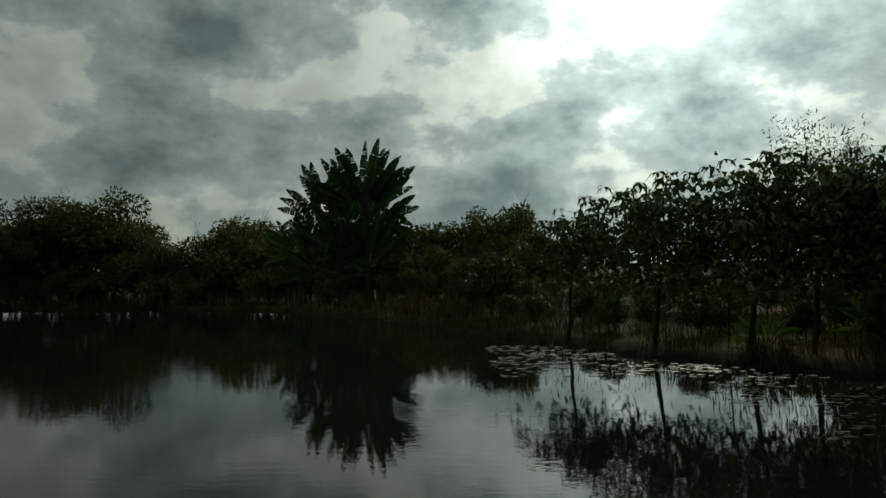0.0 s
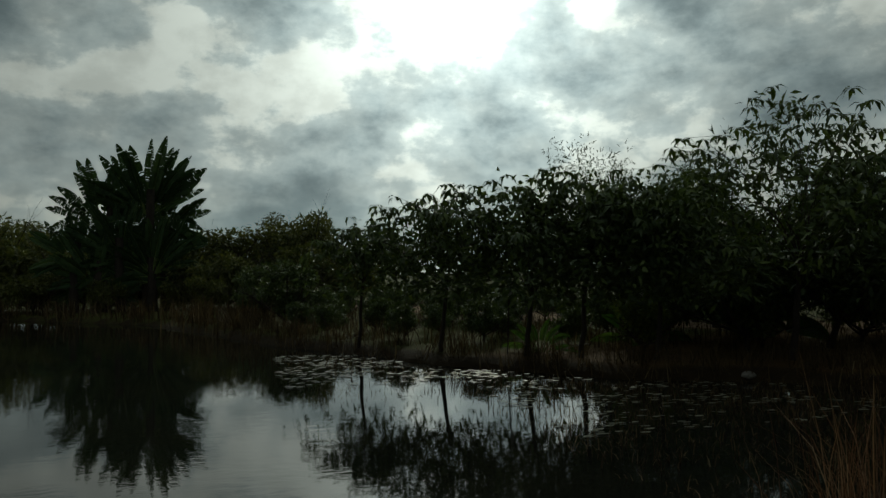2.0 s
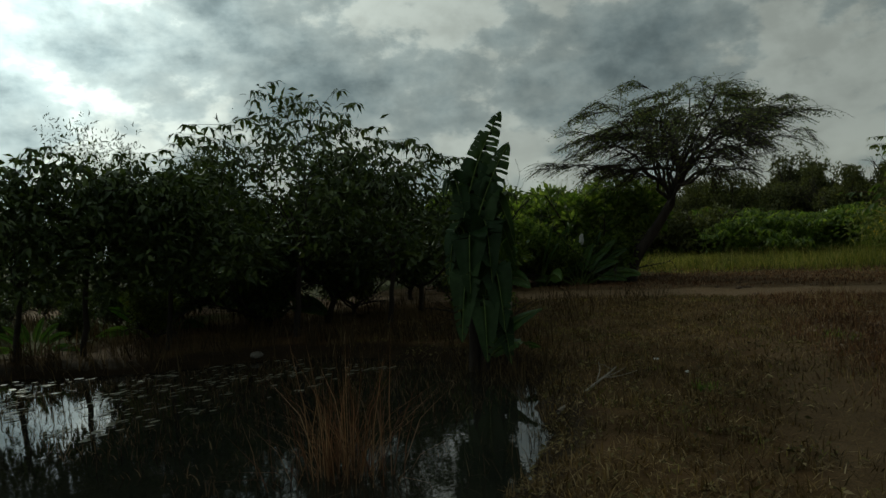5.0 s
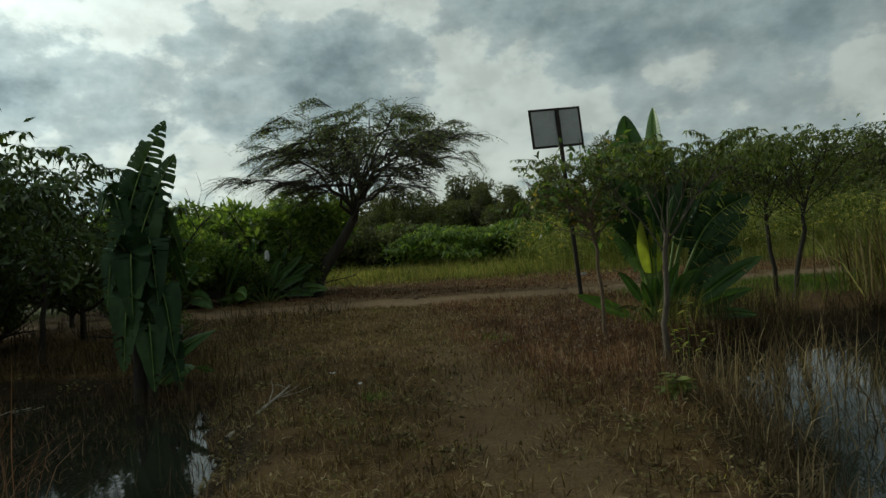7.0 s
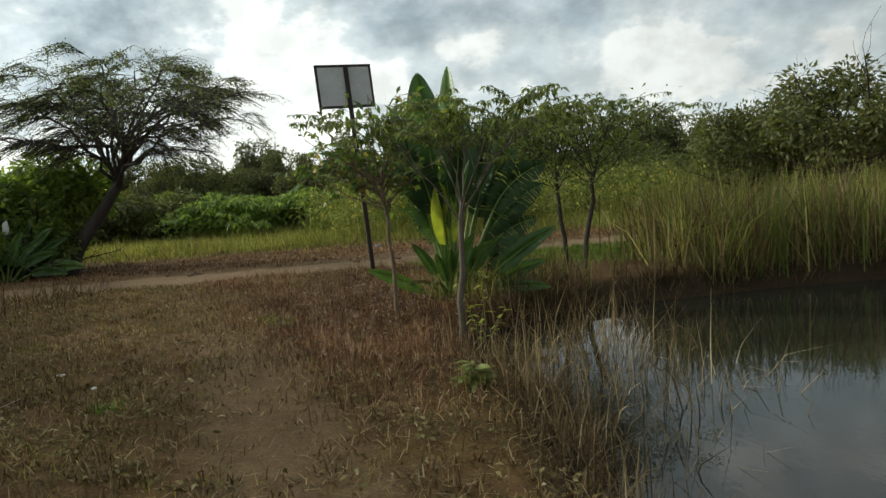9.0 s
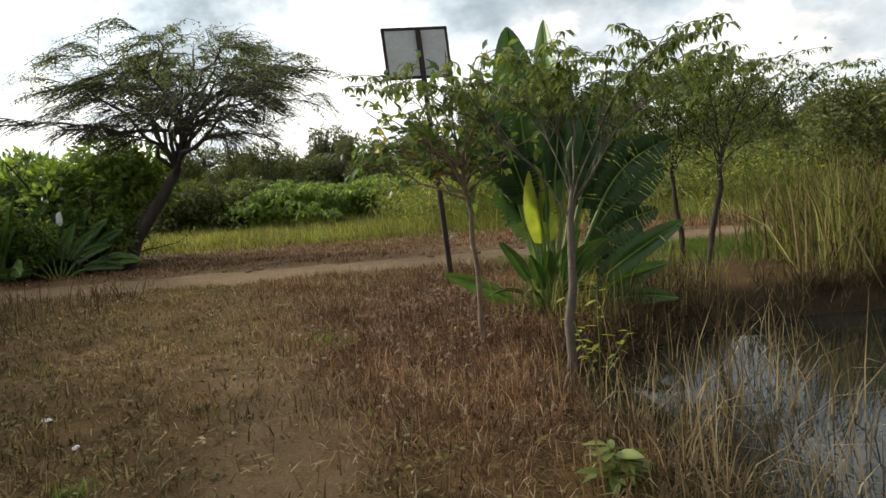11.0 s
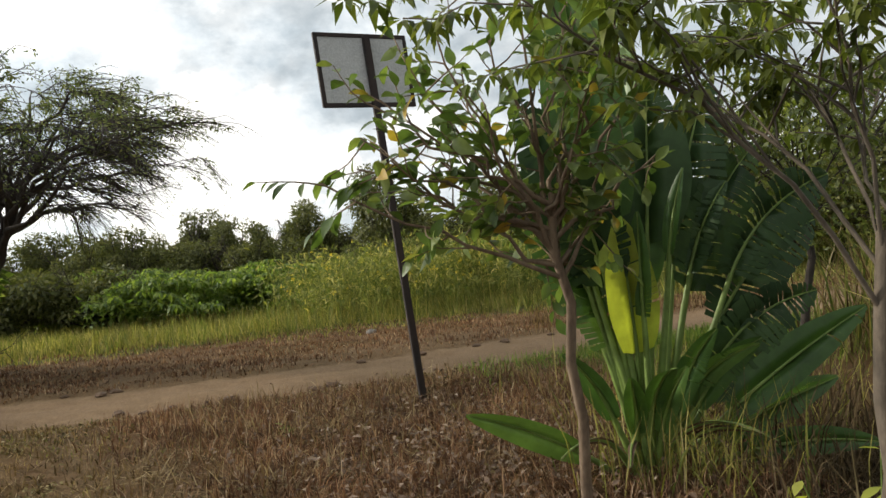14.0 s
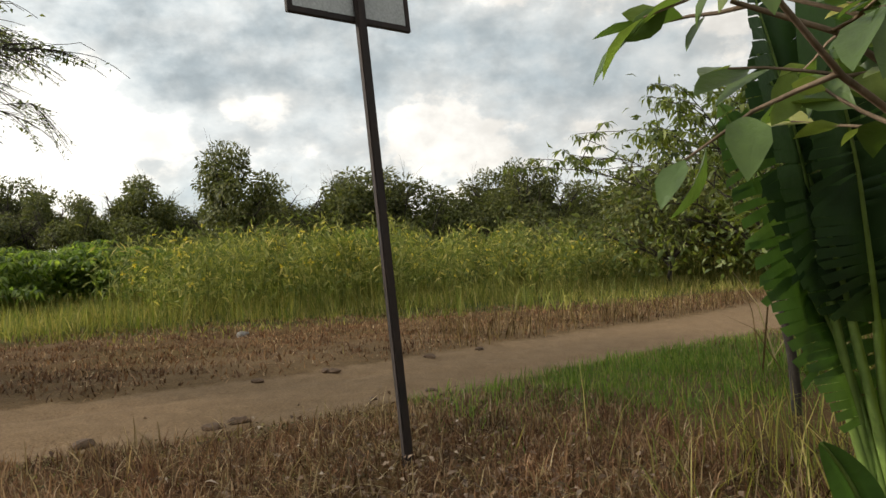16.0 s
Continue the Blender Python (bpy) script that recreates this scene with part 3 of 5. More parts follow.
def paddle_leaf(t, rng, base, lean, stalk, blade, width, arch, tear, mat, face, turn=0.0):
    """One leaf of a fan palm-like plant: stalk, blade and midrib. lean: direction of the stalk; face: side vector of the blade."""
    st = branch(rng, base, lean, stalk, 0.028, 0.016, 6, 0.015, (0, 0, -arch * 0.25))
    d = unit(st[0][-1] - st[0][-2])
    hd = unit(np.array((d[0], d[1], 0.0)) + rng.normal(0, 0.05, 3) * (1, 1, 0))
    bl = branch(rng, st[0][-1], d, blade, 0.015, 0.004, 12, 0.012, hd * arch * 0.55 + np.array((0, 0, -arch * 0.8)))
    v, q = tubes([st], 6)
    bv, bq = paddle_blade(rng, (bl[0], bl[1], unit(face)), width, tear)
    leaf = part("leaf", mesh_from("leaf", bv, [bq], mat, True), t)
    part("leaf_stalk", mesh_from("leaf_stalk", v, [q], PETIOLE, True), leaf)
    v, q = tubes([bl], 5)
    part("midrib", mesh_from("midrib", v, [q], PETIOLE, True), leaf)
    return leaf


def paddle_fan(name, label, m, seed, specs, face=(0, 1, 0), group="", sheath=True):
    """A fan of paddle leaves. specs: sideways angle, forward tilt, stalk, blade, width, arch, tear, material."""
    rng = np.random.default_rng(seed)
    t = thing(name, m, label, "plant", group)
    f = unit(np.array(face, float))
    fw = np.array([f[1], -f[0], 0])
    for ang, tilt, stalk, blade, width, arch, tear, mat, spin in specs:
        a = radians(ang)
        lean = f * math.sin(a) + np.array([0, 0, 1.0]) * math.cos(a) + fw * tilt
        side = unit(f * math.cos(a) * math.cos(spin) - np.array([0, 0, 1.0]) * math.sin(a) + fw * math.sin(spin))
        b = f * math.sin(a) * 0.18 + fw * rng.uniform(-0.06, 0.06) + np.array([0, 0, -0.05])
        paddle_leaf(t, rng, b, lean, stalk, blade, width, arch, tear, mat, side)
    return t


# ---- signboard on a pole ----
def beam(lo, hi, mat, bevel=0.006):
    bm = bmesh.new()
    bmesh.ops.create_cube(bm, size=1.0)
    s = [b - a for a, b in zip(lo, hi)]
    bmesh.ops.scale(bm, vec=s, verts=bm.verts)
    bmesh.ops.translate(bm, vec=[(a + b) / 2 for a, b in zip(lo, hi)], verts=bm.verts)
    bmesh.ops.bevel(bm, geom=bm.edges[:], offset=min(bevel, min(s) * 0.3), segments=2, affect="EDGES")
    return bm, mat


def build_sign():
    base = Vector((13.84, 0.92, gz(13.84, 0.92) - 0.02))
    up = Vector((0.10, 0.24, 3.52)).normalized()
    across = Vector((0.41, -0.83, 0.03))
    across = (across - up * across.dot(up)).normalized()
    back = up.cross(across)
    m = Matrix((across, back, up)).transposed().to_4x4()
    m.translation = base
    t = thing("signboard", m, "back of grey sheet signboard in dark frame on leaning rusted pole", "sign")
    part("pole", beam((-0.035, -0.025, -0.15), (0.035, 0.02, 3.54), RUSTY, 0.008), t, "dark rusted square steel pole")
    part("panel", beam((-0.50, 0.030, 2.87), (0.43, 0.038, 3.54), PANEL, 0.002), t, "weathered pale grey sheet")
    for lo, hi in (((-0.515, 0.022, 3.52), (0.445, 0.058, 3.56)), ((-0.515, 0.022, 2.85), (0.445, 0.058, 2.89)), ((-0.52, 0.024, 2.85), (-0.48, 0.056, 3.56)), ((0.41, 0.024, 2.85), (0.45, 0.056, 3.56))):
        part("frame_bar", beam(lo, hi, RUSTY, 0.004), t)


build_sign()


# ---- young tree with broad leaves by the path ----
def at_ground(x, y, turn=0.0, scale=1.0, sink=0.0):
    return pose(x, y, gz(x, y) - sink, 0, 0, turn) @ Matrix.Scale(scale, 4)


def broadleaf_sapling():
    rng = np.random.default_rng(21)
    origin = np.array([10.29, 0.33, gz(10.29, 0.33)])
    fork = np.array([10.1, 0.42, 1.80]) - origin
    pts = np.linspace((0, 0, -0.1), fork, 8) + np.vstack([np.zeros((1, 3)), rng.normal(0, 0.012, (6, 3)), np.zeros((1, 3))])
    trunk = (pts, np.linspace(0.029, 0.019, 8))
    goals = [(10.05, 1.40, 1.92), (10.2, 1.12, 2.28), (10.2, 0.85, 2.55), (10.0, 0.50, 2.72), (10.3, 0.15, 2.75), (10.4, -0.2, 2.5), (9.8, 0.80, 2.2), (10.6, 0.7, 2.5), (9.9, 0.2, 2.4), (10.0, 1.1, 1.98), (10.2, 1.22, 2.12), (9.95, 1.15, 2.2), (10.3, 1.25, 2.0), (10.05, 1.0, 2.4),
             (10.3, 0.0, 2.2), (9.8, 0.35, 2.1), (10.6, -0.25, 2.0), (10.4, 0.1, 1.75), (10.0, 0.65, 2.45), (10.5, 1.0, 2.1), (10.35, 0.45, 1.5), (10.5, 0.3, 2.35), (10.15, 0.3, 2.6), (10.45, 0.55, 1.95)]
    limbs, twigs, lp, la = [], [], [], []
    for i, g in enumerate(goals):
        p, _, r = along(trunk, 0.78 + 0.22 * ((i * 5) % 7) / 7)
        d = np.array(g) - origin - p
        l = bow(p, np.array(g) - origin, 0.35, 7, 0.012, 0.004, rng, 0.025)
        limbs.append(l)
        for k in range(7):
            q, dd, r = along(l, 0.2 + 0.8 * (k + 0.8) / 7)
            tw = branch(rng, q, dd + rng.normal(0, 0.8, 3), rng.uniform(0.14, 0.32), 0.005, 0.002, 4, 0.15, (0, 0, 0.1))
            twigs.append(tw)
            for f in (0.35, 0.55, 0.7, 0.85, 1.0):
                w, e, _ = along(tw, f)
                lp.append(w)
                la.append(e + rng.normal(0, 0.55, 3) + (0, 0, -0.35))
    lp, la = np.array(lp), np.array(la)
    k = len(lp)
    crown = [leaves_oval(lp, la, rng.normal(0, 0.45, (k, 3)) + (0, 0, 0.8), rng.uniform(0.06, 0.125, k), rng)]
    build_tree("broadleaf_sapling", "slender young tree with glossy broad leaves, some yellowing", "tree", "", rng, BARK_BROWN, LEAF_BROAD, trunk, limbs, twigs, crown, Matrix.Translation(origin))


def leaves_oval(pos, a, normal, length, rng, ratio=0.5):
    """Broad oval leaves with a folded midrib and a curl: eight faces each."""
    a = unit(a)
    s = unit(np.cross(a, normal))
    nn = np.cross(s, a)
    L = np.asarray(length)[:, None]
    W = L * ratio * 0.5
    curl = rng.uniform(0.05, 0.4, (len(pos), 1))
    rows = []
    for f, w in ((0.0, 0.0), (0.12, 0.35), (0.35, 0.95), (0.6, 1.0), (0.85, 0.5), (1.0, 0.0)):
        c = pos + a * L * f - nn * L * curl * f * f
        rows += [c] if w == 0 else [c - s * W * w + nn * W * w * 0.3, c, c + s * W * w + nn * W * w * 0.3]
    v = np.stack(rows, 1).reshape(-1, 3)
    b = np.arange(len(pos))[:, None] * 14
    q, t = [], [b + [0, 3, 2], b + [0, 2, 1]]
    for r in (1, 4, 7):
        q += [b + [r, r + 1, r + 4, r + 3], b + [r + 1, r + 2, r + 5, r + 4]]
    t += [b + [10, 11, 13], b + [11, 12, 13]]
    return v, np.concatenate(q), np.concatenate(t)


broadleaf_sapling()

# ---- slender trees at the south pond ----
umbel_tree("umbrella_tree", "slender grey-barked tree with drooping leaf whorls leaning over the pond", "pondside umbrella trees", 5, 2.52, 1.7, 1.5, LEAF_MID, BARK_PALE, 0.085, 7, 20, (-0.03, -0.12), 0.1, at_ground(9.29, -0.34), 0, 4, (0.4, -0.2), 1.0)
umbel_tree("umbrella_tree", "thin dark-stemmed tree with feathery spreading canopy above dry reeds", "pondside umbrella trees", 8, 2.75, 1.9, 1.6, LEAF_MID, BARK_DARK, 0.09, 12, 11, (0.1, 0.05), 0.5, at_ground(14.08, -2.3), 1800, 3)
umbel_tree("umbrella_tree", "thin dark-stemmed tree with feathery spreading canopy above dry reeds", "pondside umbrella trees", 9, 2.8, 1.9, 1.6, LEAF_MID, BARK_DARK, 0.09, 12, 11, (0.1, -0.3), 0.5, at_ground(13.3, -2.44), 1800, 3)

# ---- paddle-leaved fan plant beside the sapling ----
# D: the copy of P darkened for leaves out of the sun
P, D, Y = LEAF_PADDLE, LEAF_PADDLE_SHADED, LEAF_YELLOW
# sideways angle, tilt to the viewer, stalk, blade, width, arch, tear, colour, spin
FAN = [
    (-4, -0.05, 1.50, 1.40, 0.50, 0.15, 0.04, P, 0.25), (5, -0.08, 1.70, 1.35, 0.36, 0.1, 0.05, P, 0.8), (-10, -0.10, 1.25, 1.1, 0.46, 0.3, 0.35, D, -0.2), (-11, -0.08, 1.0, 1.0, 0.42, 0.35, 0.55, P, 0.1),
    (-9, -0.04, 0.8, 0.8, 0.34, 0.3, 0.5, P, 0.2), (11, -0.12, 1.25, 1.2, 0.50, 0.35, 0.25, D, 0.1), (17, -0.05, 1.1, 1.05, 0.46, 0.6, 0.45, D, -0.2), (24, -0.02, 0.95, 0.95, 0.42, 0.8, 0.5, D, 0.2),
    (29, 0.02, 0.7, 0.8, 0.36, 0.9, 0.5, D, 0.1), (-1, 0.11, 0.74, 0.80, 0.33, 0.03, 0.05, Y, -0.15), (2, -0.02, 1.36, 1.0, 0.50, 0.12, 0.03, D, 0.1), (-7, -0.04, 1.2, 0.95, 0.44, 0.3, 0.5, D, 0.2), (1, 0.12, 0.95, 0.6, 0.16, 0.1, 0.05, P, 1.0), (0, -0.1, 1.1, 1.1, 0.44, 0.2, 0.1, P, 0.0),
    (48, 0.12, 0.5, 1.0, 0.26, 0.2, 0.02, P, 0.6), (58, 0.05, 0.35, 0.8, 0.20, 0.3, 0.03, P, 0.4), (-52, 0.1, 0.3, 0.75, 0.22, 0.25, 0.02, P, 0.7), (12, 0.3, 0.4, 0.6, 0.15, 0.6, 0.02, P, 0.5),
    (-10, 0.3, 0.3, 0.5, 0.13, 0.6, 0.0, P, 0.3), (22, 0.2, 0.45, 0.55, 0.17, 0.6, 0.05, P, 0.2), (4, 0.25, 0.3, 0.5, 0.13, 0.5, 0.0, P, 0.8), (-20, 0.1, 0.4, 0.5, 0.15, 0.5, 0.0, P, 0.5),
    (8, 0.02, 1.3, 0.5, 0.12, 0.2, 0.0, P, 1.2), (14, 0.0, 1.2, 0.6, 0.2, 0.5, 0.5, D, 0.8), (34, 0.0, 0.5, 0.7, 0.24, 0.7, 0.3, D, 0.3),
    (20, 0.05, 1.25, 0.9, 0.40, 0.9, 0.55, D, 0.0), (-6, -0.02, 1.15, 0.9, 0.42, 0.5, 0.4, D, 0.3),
    (64, 0.35, 0.35, 0.75, 0.17, 0.6, 0.0, P, 0.4), (10, 0.45, 0.25, 0.6, 0.05, 1.4, 0.0, DEAD_LEAF, 0.4), (-14, 0.5, 0.25, 0.55, 0.05, 1.5, 0.0, DEAD_LEAF, 0.6), (26, 0.4, 0.3, 0.5, 0.06, 1.5, 0.0, DEAD_LEAF, 0.2),
    (-30, 0.3, 0.3, 0.5, 0.05, 1.3, 0.0, DEAD_LEAF, 0.1), (16, 0.3, 0.55, 0.5, 0.13, 0.8, 0.05, P, 0.3), (-4, 0.35, 0.45, 0.5, 0.12, 0.9, 0.0, P, 0.6),
]
paddle_fan("fan_plant", "fan of tall green paddle leaves, torn, one yellow-green with backlit glow in its colour", at_ground(11.38, -0.33, 0, 1.04), 4, FAN, (0.05, -1, 0))

# ---- banana-like plant at the corner of the north pond ----
def banana_plant():
    """Upright leaves with torn flags, and old leaves folded down along the stems."""
    rng = np.random.default_rng(12)
    t = thing("banana_plant", at_ground(7.82, 5.36), "tall dark banana plant with folded hanging leaves at the pond corner", "plant")
    f, fw, up = np.array([0.60, -0.80, 0.0]), np.array([-0.80, -0.60, 0.0]), np.array([0, 0, 1.0])
    # for each leaf: across and height of its foot, bend and tip; depth; width; tear; turn of the blade
    leaves_of = [((-0.22, 1.5), (-0.10, 2.5), (0.36, 3.22), 0.0, 0.46, 0.30, 0.2), ((-0.15, 1.3), (0.05, 2.2), (0.44, 2.82), 0.06, 0.44, 0.34, 0.3), ((-0.12, 1.4), (-0.22, 3.0), (-0.40, 2.15), -0.05, 0.34, 0.2, 0.9),
                 ((0.0, 1.3), (0.12, 3.0), (0.46, 1.55), 0.05, 0.44, 0.12, 0.8), ((0.05, 1.2), (0.2, 2.6), (0.48, 1.2), -0.08, 0.42, 0.3, 0.9), ((-0.05, 1.2), (-0.25, 2.5), (-0.38, 1.1), 0.05, 0.40, 0.3, 0.8),
                 ((0.0, 1.0), (0.1, 2.7), (0.15, 1.1), 0.16, 0.5, 0.08, 0.2), ((-0.05, 1.0), (-0.1, 2.5), (-0.12, 0.9), 0.18, 0.5, 0.1, 0.0), ((0.05, 0.9), (0.2, 1.9), (0.28, 0.5), 0.2, 0.46, 0.12, 0.1),
                 ((-0.05, 0.9), (-0.15, 1.8), (-0.25, 0.4), 0.2, 0.46, 0.12, 0.2), ((0.0, 0.7), (0.05, 1.4), (0.05, 0.15), 0.24, 0.44, 0.15, 0.0), ((0.1, 0.6), (0.22, 1.2), (0.34, 0.1), 0.15, 0.34, 0.4, 0.2),
                 ((0.0, 1.4), (0.0, 2.4), (0.16, 2.75), -0.1, 0.5, 0.1, 0.1), ((0.1, 0.3), (0.3, 0.6), (0.75, 0.75), 0.1, 0.2, 0.02, 0.5), ((0.1, 0.2), (0.35, 0.45), (0.7, 0.3), 0.2, 0.2, 0.05, 0.5)]
    for (a0, z0), (a1, z1), (a2, z2), depth, width, tear, turn in leaves_of:
        q = np.linspace(0, 1, 13)[:, None]
        p0, p1, p2 = (f * a + up * z + fw * depth * k for a, z, k in ((a0, z0, 0.4), (a1, z1, 0.8), (a2, z2, 1.3)))
        pts = (1 - q) ** 2 * p0 + 2 * q * (1 - q) * p1 + q * q * p2
        side = unit(f * math.cos(turn) + fw * math.sin(turn) + np.array([0, 0, 0.05]))
        bv, bq = paddle_blade(rng, (pts, None, side), width, tear, -0.15)
        # all but the two low side leaves take the shade-darkened colour
        leaf = part("leaf", mesh_from("leaf", bv, [bq], LEAF_PADDLE if a2 > 0.6 else LEAF_PADDLE_SHADED, True), t)
        v, q = tubes([(pts, np.linspace(0.016, 0.005, 13))], 5)
        part("midrib", mesh_from("midrib", v, [q], PETIOLE, True), leaf)
    return t


banana = banana_plant()
rng = np.random.default_rng(29)
for dx, dy, r in ((0.0, 0.0, 0.085), (0.13, -0.1, 0.07), (-0.1, 0.08, 0.075)):
    v, q = tubes([branch(rng, (dx, dy, -0.25), (0.03, -0.04, 1), 1.6, r, r * 0.6, 6, 0.02)], 9)
    part("stem", mesh_from("stem", v, [q], BARK_DARK, True), banana)
SMALL = [(a, 0.1, 0.5, 0.9, 0.26, 0.5 + 0.01 * abs(a), 0.1, P, 0.3) for a in (-50, -32, -18, -5, 8, 20, 35, 55)]
bush_fan = paddle_fan("low_paddle_plant", "low clump of broad green paddle leaves by the track", at_ground(18.5, 10.6, 0, 1.25), 14, SMALL, (0.5, -0.86, 0), "paddle plants by the track")
for x, y, turn, s in ((19.8, 11.2, 40, 1.2), (17.4, 10.3, 100, 1.1), (18.7, 9.7, 150, 0.9), (16.7, 11.2, -60, 1.2), (17.9, 9.4, 15, 0.7), (10.2, 12.6, -30, 1.1), (7.5, 12.6, 60, 0.6), (5.3, 12.2, 20, 0.38), (20.9, 9.6, 80, 0.8)):
    copy_thing(bush_fan, at_ground(x, y, turn, s))

# ---- tall fan plant across the north pond ----
rng = np.random.default_rng(31)
for cx, cy, h, k, turn, base in ((-3.55, 33.2, 3.7, 19, 0.0, 4.0), (-5.35, 33.4, 3.0, 12, 0.15, 3.75), (-2.9, 34.0, 2.7, 11, -0.1, 3.6), (-6.3, 32.9, 2.4, 9, 0.0, 2.2),
                                 (-4.5, 32.9, 2.9, 16, 0.1, 2.2), (-3.3, 32.7, 2.7, 16, -0.05, 1.6), (-5.5, 32.8, 2.7, 15, 0.0, 1.3), (-2.7, 33.0, 2.3, 12, 0.1, 2.3)):
    specs = []
    for i in range(k):
        a = -58 + 116 * (i + 0.5) / k + rng.uniform(-6, 6)
        size = h * (1 - 0.28 * abs(a) / 58) * rng.uniform(0.86, 1.04)
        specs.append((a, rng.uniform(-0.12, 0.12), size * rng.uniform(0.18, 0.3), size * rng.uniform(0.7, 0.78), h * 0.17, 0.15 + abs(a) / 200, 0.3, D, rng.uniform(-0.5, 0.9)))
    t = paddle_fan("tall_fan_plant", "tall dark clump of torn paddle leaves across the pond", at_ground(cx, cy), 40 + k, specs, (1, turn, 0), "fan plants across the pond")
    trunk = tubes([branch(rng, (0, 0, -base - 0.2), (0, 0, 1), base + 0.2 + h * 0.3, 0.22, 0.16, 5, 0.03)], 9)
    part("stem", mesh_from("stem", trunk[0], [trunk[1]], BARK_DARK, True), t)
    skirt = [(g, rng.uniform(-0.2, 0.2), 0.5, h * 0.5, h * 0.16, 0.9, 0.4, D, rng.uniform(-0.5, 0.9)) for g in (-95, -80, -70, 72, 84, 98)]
    for g, tilt, stalk, blade, width, arch, tear, mat, spin in skirt:
        lean = np.array([math.sin(radians(g)), tilt, math.cos(radians(g))])
        paddle_leaf(t, rng, np.array([0, 0, -0.5 * rng.random()]), lean, stalk, blade, width, arch, tear, mat, unit(np.array([math.cos(radians(g)), spin, -math.sin(radians(g))])))
    t.matrix_world = at_ground(cx, cy) @ Matrix.Translation((0, 0, base))


# ---- umbrella-shaped thorn tree beyond the track ----
def thorn_tree():
    rng = np.random.default_rng(77)
    base = np.array([19.3, 8.63, gz(19.3, 8.63)])
    fork = np.array([0.42, -1.45, 3.3])
    pts = np.array([(0, 0, -0.15), (0.03, -0.1, 0.4), (0.1, -0.35, 0.9), (0.22, -0.75, 1.45), (0.33, -1.15, 2.1), (0.40, -1.36, 2.7), fork])
    trunk = (pts, np.array([0.20, 0.17, 0.155, 0.14, 0.12, 0.10, 0.08]))
    limbs, twigs, leaf_at = [], [], []
    crown_mid = np.array([fork[0] + 0.1, fork[1] - 0.2])

    def under(pts):
        """Keeps twigs under the flat dome of the crown."""
        cap = 5.6 - 0.12 * ((pts[:, 0] - crown_mid[0]) ** 2 + (pts[:, 1] - crown_mid[1]) ** 2)
        z = np.where(pts[:, 2] > cap, cap + 0.25 * (pts[:, 2] - cap), pts[:, 2])
        return np.column_stack([pts[:, :2], z])

    for i in range(23):
        az = i * 2.399 + rng.uniform(-0.3, 0.3)
        out = 3.5 * math.sqrt((i + 0.6) / 23) * rng.uniform(0.85, 1.0)
        g = np.array([crown_mid[0] + math.cos(az) * out, crown_mid[1] + math.sin(az) * out, 5.2 - 0.14 * out ** 2 - rng.uniform(0, 0.5)])
        p, _, r = along(trunk, rng.uniform(0.6, 1.0))
        l = bow(p, g, 0.8, 9, 0.05, 0.012, rng, 0.07)
        limbs.append(l)
        for k in range(10):
            q, dd, r = along(l, 0.25 + 0.75 * (k + 0.7) / 10)
            side = np.array([dd[0], dd[1], 0.2]) + rng.normal(0, 0.7, 3) * (1, 1, 0.25)
            b = branch(rng, q, side, rng.uniform(0.6, 1.25), r * 0.45, 0.006, 6, 0.12, (0, 0, -0.3))
            b = (under(b[0]), b[1])
            twigs.append(b)
            for f in rng.uniform(0.15, 1.0, 17):
                w, e, _ = along(b, f)
                radial = unit(np.array([w[0] - crown_mid[0], w[1] - crown_mid[1], 0.0]) + 1e-6)
                tw = branch(rng, w, e * 0.5 + radial * 0.8 + rng.normal(0, 0.4, 3) * (1, 1, 0.5), rng.uniform(0.45, 1.0), 0.007, 0.0035, 5, 0.08, (0, 0, -0.68) + radial * 0.3)
                tw = (under(tw[0]), tw[1])
                twigs.append(tw)
                high = w[2] > 3.9 + rng.uniform(-0.4, 0.9)
                for h in rng.uniform(0.1, 1.0, 7 if high else 1):
                    leaf_at.append(along(tw, h)[0])
    leaf_at = np.array(leaf_at)
    k = len(leaf_at)
    crown = [scatter_leaves(rng, leaf_at, (0.05, 0.05, 0.04), k * 2, 0.068, 0.03)]
    build_tree("thorn_tree", "umbrella-shaped thorn tree with leaning dark trunk and drooping twigs", "tree", "", rng, BARK_DARK, LEAF_FINE, trunk, limbs, twigs, crown, Matrix.Translation(base))


thorn_tree()

# ---- trees on the north pond's east bank ----
BANK = "trees on the pond bank"
for x, y, h, s, f, seed, fill in ((2.5, 14.9, 2.7, 1.3, 1.4, 51, 500), (3.7, 13.0, 3.1, 1.8, 1.3, 52, 1700), (4.85, 11.75, 3.4, 2.0, 1.2, 53, 2400), (5.6, 11.2, 3.2, 1.7, 1.5, 54, 2200), (6.6, 10.6, 3.0, 1.7, 1.2, 55, 2600),
                                  (8.4, 9.6, 4.25, 2.6, 1.6, 56, 2200), (9.6, 8.6, 3.4, 1.9, 1.4, 57, 1600)):
    umbel_tree("bank_tree", "dark slender tree with tiered whorls of drooping leaves on the bank", BANK, seed, h, s, f, LEAF_DARK, BARK_DARK, 0.19, 11, 8, (0.1, -0.1), 0.62, at_ground(x, y), int(fill * 1.1), 2)
bushes = []
